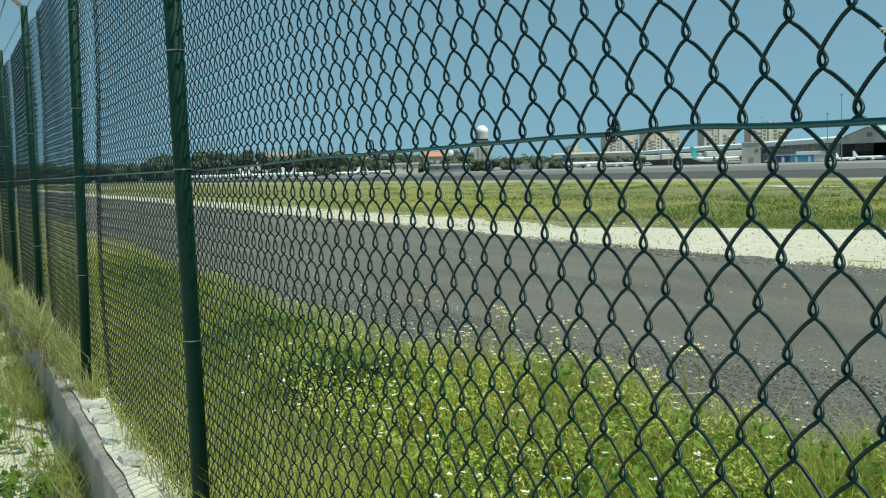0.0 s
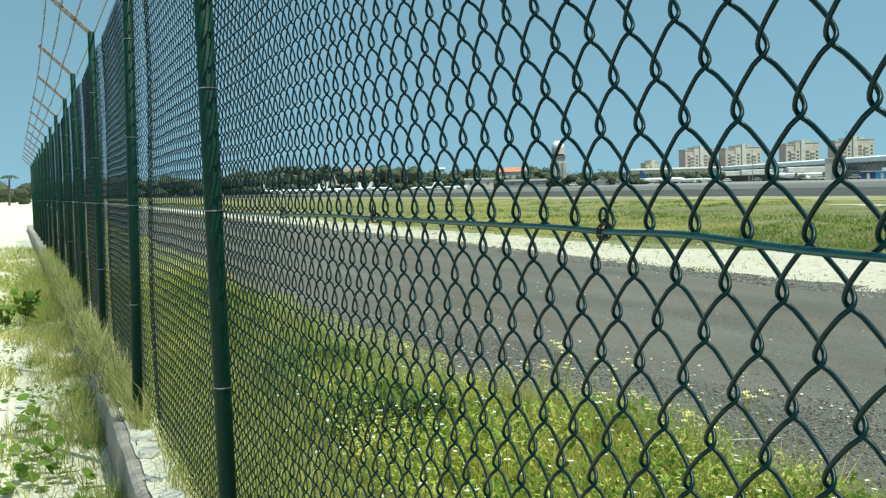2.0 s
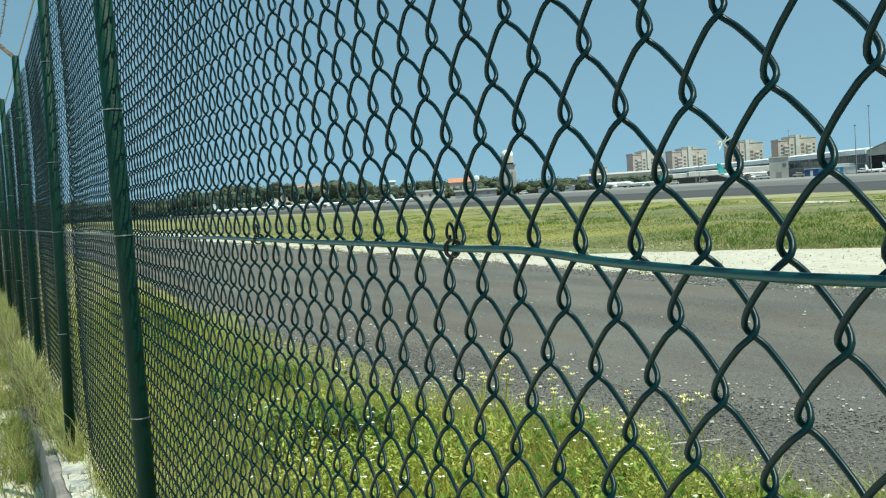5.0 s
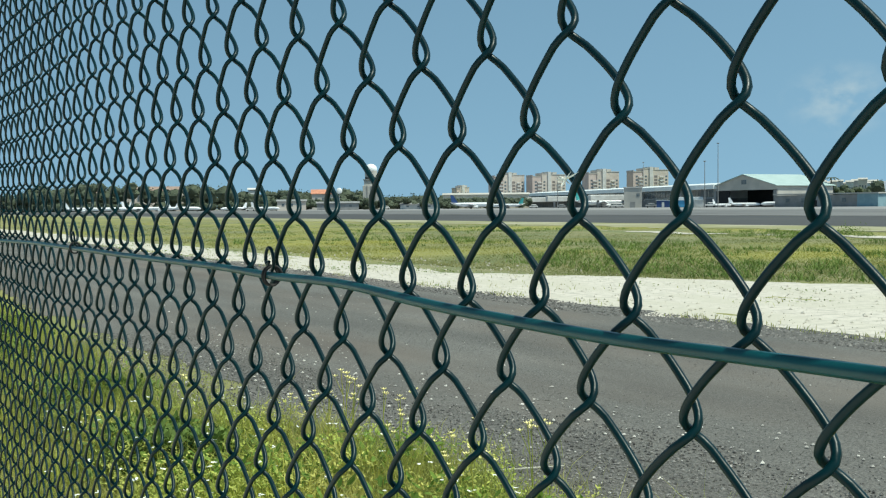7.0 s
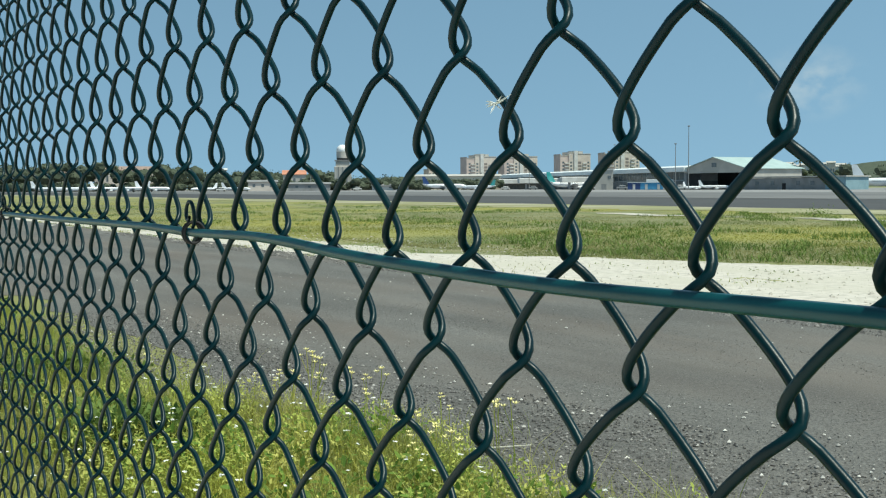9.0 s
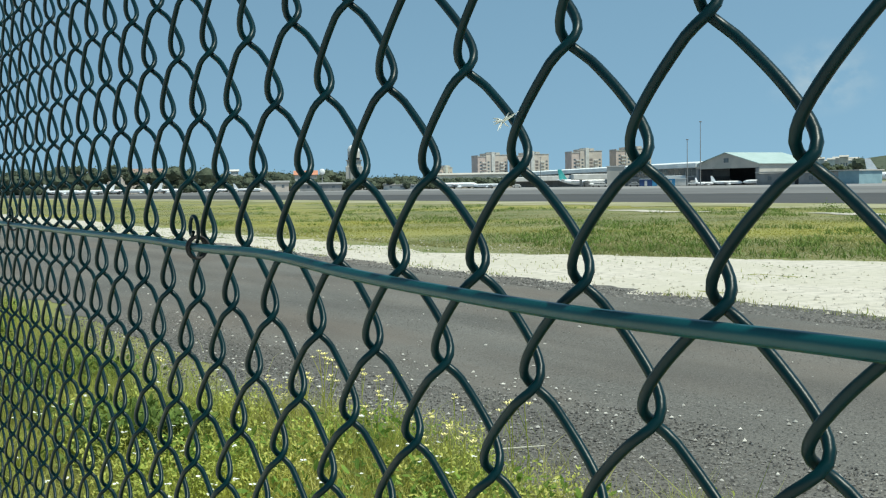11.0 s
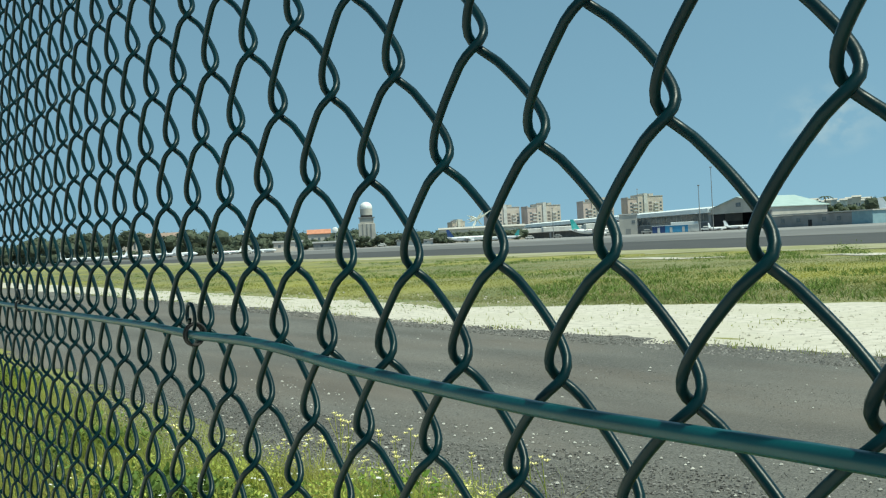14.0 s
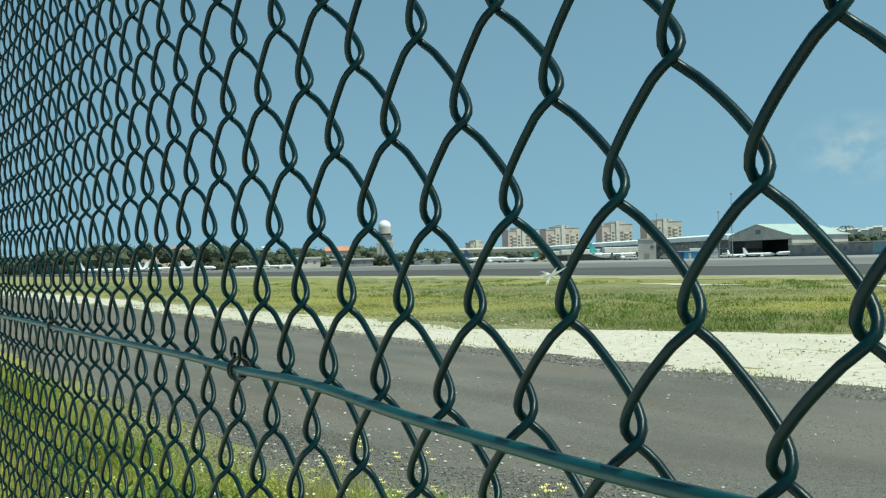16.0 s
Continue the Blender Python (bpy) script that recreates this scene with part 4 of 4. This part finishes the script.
n = 44000
py_ = 1.6 + 10 * rng.random(n) ** 1.2
px_ = verge_edge(py_) - 0.35 + 2.1 * rng.random(n) ** 1.7
pebbles("edge_gravel", px_, py_, np.full(n, -0.004), 0.003 + 0.010 * rng.random(n) ** 2.2, M_STONE, "loose grey gravel along the road's edge")
n = 1500
py_ = 1.6 + 9 * rng.random(n) ** 1.2
px_ = verge_edge(py_) - 0.2 + 2.6 * rng.random(n) ** 1.4
pebbles("pale_chips", px_, py_, np.full(n, -0.002), 0.004 + 0.013 * rng.random(n) ** 3, M_CHIP, "pale coral chips strewn over the roadside gravel")
n = 16000
px_, py_ = 2.6 + 4.2 * rng.random(n) ** 1.3, 1.4 + 9 * rng.random(n) ** 1.2
pebbles("road_grit", px_, py_, np.full(n, -0.005), 0.0025 + 0.005 * rng.random(n) ** 2, M_STONE, "fine loose grit over the worn asphalt")
n = 420
px_, py_ = 3.0 + 5 * rng.random(n), 1.5 + 14 * rng.random(n)
pebbles("road_stones", px_, py_, np.full(n, -0.003), 0.004 + 0.018 * rng.random(n) ** 4, M_CHIP, "scattered pale stones on the dark road")
stick = tagged(part("dry_stick", rod((2.42, 4.25, 0.012), (2.95, 4.05, 0.02), 0.006, 0.003, 6), M_DEAD), "pale dry stick lying on the roadside gravel", "stick")

n = 9000
px_, py_ = 8.05 + 0.75 * rng.random(n) ** 1.3, 3 + 30 * rng.random(n) ** 1.3
pebbles("strip_edge_gravel", px_, py_, np.full(n, -0.004), 0.006 + 0.022 * rng.random(n) ** 2, M_STONE, "loose dark gravel between road and coral strip")
n = 3500
px_, py_ = 8.6 + 5.0 * rng.random(n) ** 1.3, 3 + 30 * rng.random(n) ** 1.3
pebbles("coral_rubble", px_, py_, np.full(n, -0.004), 0.006 + 0.035 * rng.random(n) ** 4, M_CORAL, "white coral rubble lying on the strip")
n = 14000
qx, qy = 8.5 + 6.5 * rng.random(n) ** 1.2, 3 + 40 * rng.random(n)
k = np.array([noise.noise((a * 0.9, b * 0.45, 51.0)) for a, b in zip(qx, qy)])
k = (k > 0.43 - 0.34 * (qx > coral_far(qy) - 0.7) - 0.12 * (qx < 9.0) - 0.012 * np.clip(qy - 14, 0, 30)) & (qx < coral_far(qy) + 0.3)
qx, qy = qx[k], qy[k]
leaves("strip_creeper", qx, qy, qx * 0 + 0.005 + 0.03 * rng.random(len(qx)), 0.02 + 0.03 * rng.random(len(qx)), M_BUSH, "low olive creeper patches on the coral strip", "creeper", 0.3)

# field beyond the coral strip
n = 230000
fd = 12 + 50 * rng.random(n) ** 1.25
fa = rng.uniform(8, 58, n)
fx = fd
fy = fd / np.tan(np.radians(fa))
k = (fx > coral_far(fy) - 0.15 + 0.35 * np.abs(rng.normal(0, 1, n))) & (fx < np.where(rng.random(n) < 0.12, 53, 43.5 + 2.5 * wavy(fy, 0.3, 1.3, 5.0))) & (fy < 130)
fx, fy = fx[k], fy[k]
big = 0.5 + 0.5 * np.array([noise.noise((a * 0.25, b * 0.25, 9.0)) for a, b in zip(fx, fy)])
blades("field_grass", fx, fy, fx * 0 - 0.02, (0.03 + 0.06 * rng.random(len(fx))) * (0.1 + 1.3 * big) * np.clip(1.3 - fx / 36, 0.35, 1), 0.008 + 0.012 * rng.random(len(fx)) + fx * 0.0008, M_FIELD, "uneven green and yellow airfield grass", "grass", 1.3)
n = 5200
ex, ey = 8.6 + 3.6 * rng.random(n) ** 2, 2 + 45 * rng.random(n)
ex = np.where(rng.random(n) < 0.5, 8.55 + 0.35 * rng.random(n), ex)
k = patchy(ex, ey, 0.55, 2.0, 0.0)
ex, ey = ex[k], ey[k]
blades("strip_tufts", ex, ey, ex * 0 - 0.01, 0.02 + 0.07 * rng.random(len(ex)) ** 2, 0.008 + 0.008 * rng.random(len(ex)), M_DRY, "dry tufts along the white coral strip", "grass")


def bush(x, y, size, label):
    n_ = 420
    p_ = rng.normal(0, 1, (n_, 3)) * size * np.array([0.45, 0.45, 0.28])
    o = leaves("bush", p_[:, 0], p_[:, 1], np.abs(p_[:, 2]) + 0.05, size * (0.07 + 0.07 * rng.random(n_)), M_BUSH, label, "bush", 0.6, kind="thing")
    o.location = (x, y, 0)


bush(35.4, 27.8, 0.62, "lone green bush at the edge of the runway grass")
bush(34.6, 26.4, 0.42, "small green bush beside the runway")


# beach side: dry tufts along the kerb, creepers and matted weeds on the sand
def tufts(name, cx, cy, cz, per, tall, spread, width, mat, label, bend=0.5):
    """Clumps of blades that fan out of common roots."""
    k_ = len(cx)
    x_ = np.repeat(cx, per) + rng.normal(0, 1, k_ * per) * spread
    y_ = np.repeat(cy, per) + rng.normal(0, 1, k_ * per) * spread
    h_ = np.repeat(tall, per) * (0.45 + 0.65 * rng.random(k_ * per))
    return blades(name, x_, y_, np.repeat(cz, per), h_, width * (0.7 + 0.6 * rng.random(k_ * per)), mat, label, "grass", bend)


n = 270
cy = 5.9 + 21 * rng.random(n) ** 1.1
cx = fence_x(cy) - 0.03 - np.where(cy > 8, 0.21, 0.12) * rng.random(n)
tufts("kerb_grass", cx, cy, np.zeros(n), 30, 0.10 + 0.30 * rng.random(n) ** 1.5, 0.04, 0.0055, M_DRY, "dry straw-coloured tufts on the kerb at the fence foot", 0.5)
for n, mat_, name_, label_ in ((150, M_DRY, "sand_tufts", "straw grass tufts leaning on the outer kerb face"), (170, M_BEACHGRASS, "green_tufts", "olive-green grass tufts on the sand beside the kerb")):
    cy = 4.0 + 21 * rng.random(n) ** 1.15
    cx = fence_x(cy) - 0.26 - (0.04 + 0.024 * np.clip(cy - 4, 0, 14)) * np.abs(rng.normal(0, 1, n))
    k = clump(cx, cy, 1.1, 81.0) > -0.05 - 0.4 * np.clip((cy - 7) / 5, 0, 1)
    cx, cy = cx[k], cy[k]
    tufts(name_, cx, cy, beach_z(cx, cy) - 0.01, 30, 0.08 + 0.26 * rng.random(len(cx)) ** 1.5, 0.055, 0.0055, mat_, label_, 0.7)
n = 46
cy = 3.3 + 4.5 * rng.random(n)
cx = fence_x(cy) - 0.03 + 0.14 * rng.random(n)
tufts("foot_tufts", cx, cy, np.zeros(n), 22, 0.08 + 0.20 * rng.random(n) ** 1.4, 0.045, 0.005, M_BEACHGRASS, "green grass tufts growing through the foot of the fence", 0.6)
n = 2600
fd, fa = 13 + 28 * rng.random(n), np.radians(rng.uniform(10, 57, n))
cx, cy = fd, fd / np.tan(fa)
k = (clump(cx, cy, 0.16, 91.0) + 0.5 * clump(cx, cy, 0.6, 92.0) > 0.10) & (cx > coral_far(cy) + 0.4) & (cy < 90)
cx, cy = cx[k], cy[k]
tufts("field_tufts", cx, cy, np.zeros(len(cx)), 16, 0.07 + 0.12 * rng.random(len(cx)), 0.16, 0.022, M_BUSH, "darker green tufts in patches over the airfield grass", 0.9)
n = 40
cy = 6.3 + 14 * rng.random(n)
cx = fence_x(cy) - 0.10 - 0.12 * rng.random(n)
tufts("reddish_stalks", cx, cy, np.zeros(n), 16, 0.16 + 0.14 * rng.random(n), 0.03, 0.005, M_BARK, "thin brown dead stalks among the kerb grass", 0.5)
n = 26000
sy = 3.4 + 24 * rng.random(n) ** 1.5
sx = -0.32 - 2.6 * rng.random(n) ** 1.2 * (0.5 + sy * 0.06)
k = clump(sx, sy, 1.15, 12.0) > 0.22 - 0.20 * np.clip((sy - 8) / 6, 0, 1)
sx, sy = sx[k], sy[k]
leaves("beach_creeper", sx, sy, beach_z(sx, sy) + 0.01 + 0.05 * rng.random(len(sx)), 0.02 + 0.035 * rng.random(len(sx)), M_LEAF, "creeping green leaves spread over the white sand", "creeper", 0.35)
n = 70000
sy = 4.0 + 34 * rng.random(n) ** 1.3
sx = -0.3 - 3.2 * rng.random(n) ** 1.2 * (0.5 + sy * 0.08)
k = clump(sx, sy, 0.55, 17.0) + 0.5 * clump(sx, sy, 1.9, 18.0)
k = (k > 0.22 - 0.34 * np.clip((sy - 8) / 8, 0, 1) - 0.25 * np.clip((sy - 20) / 6, 0, 1)) & (rng.random(n) < np.clip((sy - 4.5) / 6, 0.05, 1)) & (sy < 36 + 2 * rng.normal(0, 1, n))
sx, sy = sx[k], sy[k]
blades("beach_grass", sx, sy, beach_z(sx, sy), 0.04 + 0.13 * rng.random(len(sx)), 0.004 + 0.005 * rng.random(len(sx)) + 0.0003 * sy, M_BEACHGRASS, "matted olive grass in patches on the beach sand", "grass", 0.8)
n = 520
cy_ = 3.4 + 5.5 * rng.random(n)
cx_ = -0.36 - 1.1 * rng.random(n)
k = clump(cx_, cy_, 2.3, 21.0) > 0.10
cx_, cy_ = cx_[k], cy_[k]
leaves("kerb_creeper", cx_, cy_, beach_z(cx_, cy_) + 0.02 + 0.07 * rng.random(len(cx_)), 0.06 + 0.05 * rng.random(len(cx_)), M_LEAF, "round bright green creeper leaves on the sand by the kerb", "creeper", 0.4, wide=1.3)


def sea_grape(x, y, size):
    ob = empty("sea_grape", pose(x, y, -0.32), "young round-leaved beach shrub on the sand", "shrub", "beach shrubs")
    bm = bmesh.new()
    bmesh.ops.create_circle(bm, cap_ends=True, segments=9, radius=0.055 * size, matrix=pose(0.05 * size, 0, 0))
    for v_ in bm.verts:
        v_.co.z = 0.35 * abs(v_.co.y) + 0.1 * v_.co.x
    leaf = bm_mesh("leaf", bm, M_LEAF)
    for q in range(5):
        a = q * 1.26 + rng.random()
        tip = Vector((0.16 * math.cos(a), 0.16 * math.sin(a), 0.30 + 0.12 * rng.random())) * size
        part("stem", rod((0, 0, 0), tip, 0.006 * size, 0.003 * size, 6), M_BARK, ob)
        for w_ in range(7):
            p = tip * (0.35 + 0.65 * w_ / 6)
            piece("leaf", leaf, ob, m=pose(p.x, p.y, p.z, 30 * rng.normal(), -25 + 25 * rng.normal(), 360 * rng.random()))


sea_grape(-0.95, 14.6, 1.05)
sea_grape(-1.18, 14.0, 0.75)


# ---- woods and single trees ----
def heart(name, centres, label):
    """Uneven leafy masses that close the inside of the crowns."""
    bm = bmesh.new()
    bmesh.ops.create_icosphere(bm, subdivisions=2, radius=1)
    bm.verts.ensure_lookup_table()
    co = np.array([v.co[:] for v in bm.verts])
    tri = np.array([[v.index for v in f_.verts] for f_ in bm.faces])
    bm.free()
    c = np.asarray(centres)
    v = c[:, None, :3] + co[None] * (c[:, 3] * 0.80)[:, None, None] * rng.uniform(0.78, 1.18, (len(c), len(co), 1)) * np.array([1, 1, 0.8])
    v[..., 2] = np.maximum(v[..., 2], 0.1)
    f = (np.arange(len(c))[:, None, None] * len(co) + tri[None]).reshape(-1, 3).tolist()
    return tagged(piece(name, mesh_of(name, v.reshape(-1, 3), f, M_TREE)), label, "woods", kind="stuff")


def crowns(name, centres, label, category, per=260, kind="stuff"):
    ps, ss = [], []
    for x, y, z, r in centres:
        q = rng.normal(0, 1, (per, 3))
        q /= np.linalg.norm(q, axis=1, keepdims=True)
        lump = 0.75 + 0.35 * np.sin(q[:, 0] * 4 + x) * np.sin(q[:, 1] * 5 + y) + 0.15 * rng.normal(0, 1, per)
        ps.append(np.array([x, y, z]) + q * (r * lump * (0.6 + 0.4 * rng.random(per)))[:, None] * np.array([1, 1, 0.8]))
        ss.append(r * rng.uniform(0.12, 0.26, per))
    p_ = np.concatenate(ps)
    p_[:, 2] = np.maximum(p_[:, 2], 0.2)
    return leaves(name, p_[:, 0], p_[:, 1], p_[:, 2], np.concatenate(ss), M_TREE, label, category, 1.0, kind)


wood = []
for q in range(420):
    az = rng.uniform(1.0, 34)
    d = rng.uniform(640, 820)
    top = 9.5 + 4.5 * rng.random() + (5 if 9 < az < 19 else 0) * rng.random() + (-4.0 if az > 27 else 0)
    x, y = at(az, d)
    r = rng.uniform(3.5, 6.5)
    wood.append((x, y, max(top - r * 0.8, 2), r))
    if rng.random() < 0.7:
        wood.append((x + rng.normal(0, 3), y + rng.normal(0, 3), 2.5, r * 0.8))
for q in range(190):
    az = rng.uniform(19, 35)
    x, y = at(az, rng.uniform(575, 592))
    r = rng.uniform(1.6, 3.0)
    wood.append((x, y, rng.uniform(1.0, 5.2 if az < 29 else 3.6), r))
crowns("far_woods", wood, "dark green woods behind the runway", "woods", 230)
heart("far_wood_masses", wood, "dense shaded foliage inside the far woods")
wood = []
for q in range(48):
    az = rng.uniform(40, 49.3)
    x, y = at(az, rng.uniform(800, 880))
    wood.append((x, y, 5 + 4.5 * rng.random(), rng.uniform(4, 5.5)))
for q in range(40):
    az = rng.uniform(52.9, 62)
    x, y = at(az, rng.uniform(430, 520))
    wood.append((x, y, 2 + 6.5 * rng.random(), rng.uniform(2.6, 4.2)))
for q in range(10):
    az = rng.uniform(49.6, 52.9)
    x, y = at(az, rng.uniform(520, 600))
    wood.append((x, y, 2 + 4 * rng.random(), rng.uniform(2.2, 3.4)))
crowns("trees_behind_hangar", wood, "dark green trees beyond the hangar and workshop", "woods", 170)
heart("hangar_tree_masses", wood, "dense shaded foliage beyond the hangar")
wood = []
for q in range(150):
    az = rng.uniform(30.6, 35.4)
    x, y = at(az, rng.uniform(598, 612))
    wood.append((x, y, rng.uniform(1.5, 5.3), rng.uniform(1.7, 2.3)))
crowns("hedge", wood, "long clipped green hedge beside the apron", "hedge", 110)
heart("hedge_masses", wood, "dense inner foliage of the long hedge")
wood = []
for q in range(150):
    az = rng.uniform(-16, 2.5)
    x, y = at(az, rng.uniform(230, 300))
    r = rng.uniform(1.8, 2.8)
    wood.append((x, y, 1.2 + 3.2 * rng.random(), r))
heart("beach_tree_masses", wood, "dense shaded foliage at the end of the beach")
crowns("beach_trees", wood, "dark green trees at the end of the beach", "woods", 170)


def palm(az, d, h):
    ob = thing("palm_tree", az, d, "tall palm tree with drooping fronds", "tree", "palm trees")
    part("trunk", rod((0, 0, 0), (0.3, 0, h), 0.28, 0.16, 8), M_BARK, ob)
    for q in range(11):
        a = q * 2 * math.pi / 11 + 0.2 * rng.random()
        bm = bmesh.new()
        L = h * 0.30
        prev = None
        for s_ in range(6):
            u = s_ / 5
            c_ = Vector((0.3 + math.cos(a) * L * u, math.sin(a) * L * u, h + L * (0.45 * u - 0.75 * u * u)))
            w_ = Vector((-math.sin(a), math.cos(a), 0)) * (0.06 + 0.34 * math.sin(math.pi * min(u + 0.12, 1.0)))
            cur = [bm.verts.new(c_ - w_ - Vector((0, 0, 0.15))), bm.verts.new(c_), bm.verts.new(c_ + w_ - Vector((0, 0, 0.15)))]
            if prev:
                bm.faces.new((prev[0], prev[1], cur[1], cur[0]))
                bm.faces.new((prev[1], prev[2], cur[2], cur[1]))
            prev = cur
        part("frond", bm, M_TREE, ob)


palm(51.0, 440, 11.2)
palm(-2.2, 250, 6.6)
palm(-0.9, 260, 5.6)


def hillside():
    X = np.linspace(-1, 1, 40)
    v, f = [], []
    for i, u in enumerate(X):
        az = 54 + 9 * u
        for j, w_ in enumerate((0, 0.4, 1.0)):
            x, y = at(az, 1250 + 350 * w_)
            v.append((x, y, -1 + w_ * (34 * math.exp(-(u * 1.3) ** 2) + 5 * math.sin(7 * u))))
    for i in range(39):
        for j in range(2):
            f.append((i * 3 + j, (i + 1) * 3 + j, (i + 1) * 3 + j + 1, i * 3 + j + 1))
    tagged(piece("hillside", mesh_of("hillside", v, f, M_TREE, True)), "low wooded hillside far beyond the airport", "hill", kind="structure")
    for q in range(15):
        az = 49.7 + 3.3 * q / 14 + 0.12 * rng.random()
        house(az, 1320 + 45 * (q % 3), 6 + 6 * rng.random(), 23 + 6 * rng.random(), 1.6, M_WALLW if q % 2 else M_WALLB, M_WALLP, "pale house on the far hillside")
    slope = []
    for q in range(60):
        x, y = at(rng.uniform(49.3, 53.4), rng.uniform(1150, 1200))
        slope.append((x, y, 6 + 11 * rng.random(), rng.uniform(3.5, 5.5)))
    crowns("hillside_trees", slope, "grey-green trees below the houses on the hillside", "woods", 110)
    heart("hillside_tree_masses", slope, "dense foliage of the hillside trees")


hillside()


# ---- small things on the fence ----
def tie(y, z, label):
    """A short wire wound round fabric and tension wire, with a curled end."""
    t = np.linspace(0, 1, 40)
    coil = np.stack([-0.010 + 0.0075 * np.cos(t * 14), y - 0.004 + 0.012 * t, z + 0.0085 * np.sin(t * 14)], -1)
    v, f = tube(coil, 0.0011, 6)
    ob = tagged(piece("wire_tie_twist", mesh_of("wire_tie_twist", v, f, M_DARK, True)), label, "wire tie", "twisted ties")
    t = np.linspace(0, 1, 26)
    curl = np.stack([-0.012 - 0.004 * t, y - 0.004 - 0.0065 * np.sin(t * 7.0), z + 0.013 - 0.0085 * np.cos(t * 7.0) + 0.006 * t], -1)
    v, f = tube(curl, 0.0015, 6)
    piece("curled_end", mesh_of("curled_end", v, f, M_PVC, True), ob)


for y in (0.56, 1.375, 2.16):
    tie(y, 1.321 if y < 2 else 1.314, "dark wire tie twisted round the middle wire")
bm = bmesh.new()
for q in range(9):
    a = rng.uniform(0, 6.28)
    L = 0.004 + 0.008 * rng.random()
    d = Vector((0.3 * math.sin(a), math.cos(a), 0.5 * math.sin(a)))
    e = d.cross(Vector((1, 0.2, 0.1))).normalized() * 0.00035
    o = Vector((-0.011, 0.149, 1.392))
    bm.faces.new([bm.verts.new(p) for p in (o - e, o + e, o + d * L + e * 0.3, o + d * L - e * 0.3)])
    bm.faces.new([bm.verts.new(p) for p in (o - e + Vector((0.001, 0, 0)), o + e, o + d * L, o + d * L * 0.5 - e * 2)])
tagged(part("feather_scrap", bm, M_WHITE), "small white feather caught on the fence wire", "feather")


# barbs on the three leaning wires
bv, bf = [], []
for k in range(3):
    d = 0.16 + 0.16 * k
    for y in np.arange(5.0, 40.0, 0.14):
        cx = float(fence_x(y)) - 0.040 - d * 0.72
        cz = FENCE_TOP + d * 0.69 - 0.03 * math.sin(math.pi * (y - 3.15) / 3.2) ** 2
        for q in range(2):
            a = rng.uniform(0, math.pi)
            dx, dz = 0.020 * math.cos(a), 0.020 * math.sin(a)
            i = len(bv)
            bv += [(cx - dx, y, cz - dz), (cx + dx, y + 0.004, cz + dz), (cx + dx * 0.2, y + 0.005, cz + dz * 0.2 + 0.004), (cx - dx * 0.2, y - 0.005, cz - dz * 0.2 - 0.004)]
            bf += [(i, i + 2, i + 3), (i + 1, i + 3, i + 2), (i, i + 3, i + 2), (i + 1, i + 2, i + 3)]
tagged(piece("barb", mesh_of("barb", bv, bf, M_ARM), fence), kind="stuff")

# bleached dead stalks leaning on the kerb by the post
stalks = empty("dead_stalks", pose(-0.075, 2.72, 0.0), "bleached dead grass stalks at the foot of the post", "dry plant")
for q in range(6):
    a = rng.uniform(0, 6.28)
    L = 0.12 + 0.16 * rng.random()
    t = np.linspace(0, 1, 9)
    lean = 0.10 * rng.normal()
    v, f = tube(np.stack([0.015 * math.cos(a) + lean * 0.5 * t * t, 0.02 * math.sin(a) + lean * t, L * (t - 0.25 * t * t)], -1), 0.0024, 5)
    piece("stalk", mesh_of("stalk", v, f, M_DEAD, True), stalks)

# twigs and fallen bits on the kerb
for q in range(10):
    y = 3.4 + 4.5 * rng.random()
    x = float(fence_x(y)) - 0.05 - 0.11 * rng.random()
    a = rng.uniform(0, 3.14)
    L = 0.05 + 0.10 * rng.random()
    tagged(part("twig", rod((x - L * math.cos(a) / 2, y - L * math.sin(a) / 2, 0.012), (x + L * math.cos(a) / 2, y + L * math.sin(a) / 2, 0.016), 0.0035, 0.002, 6), M_BARK), "thin brown twig lying on the kerb", "twig", "twigs on the kerb")
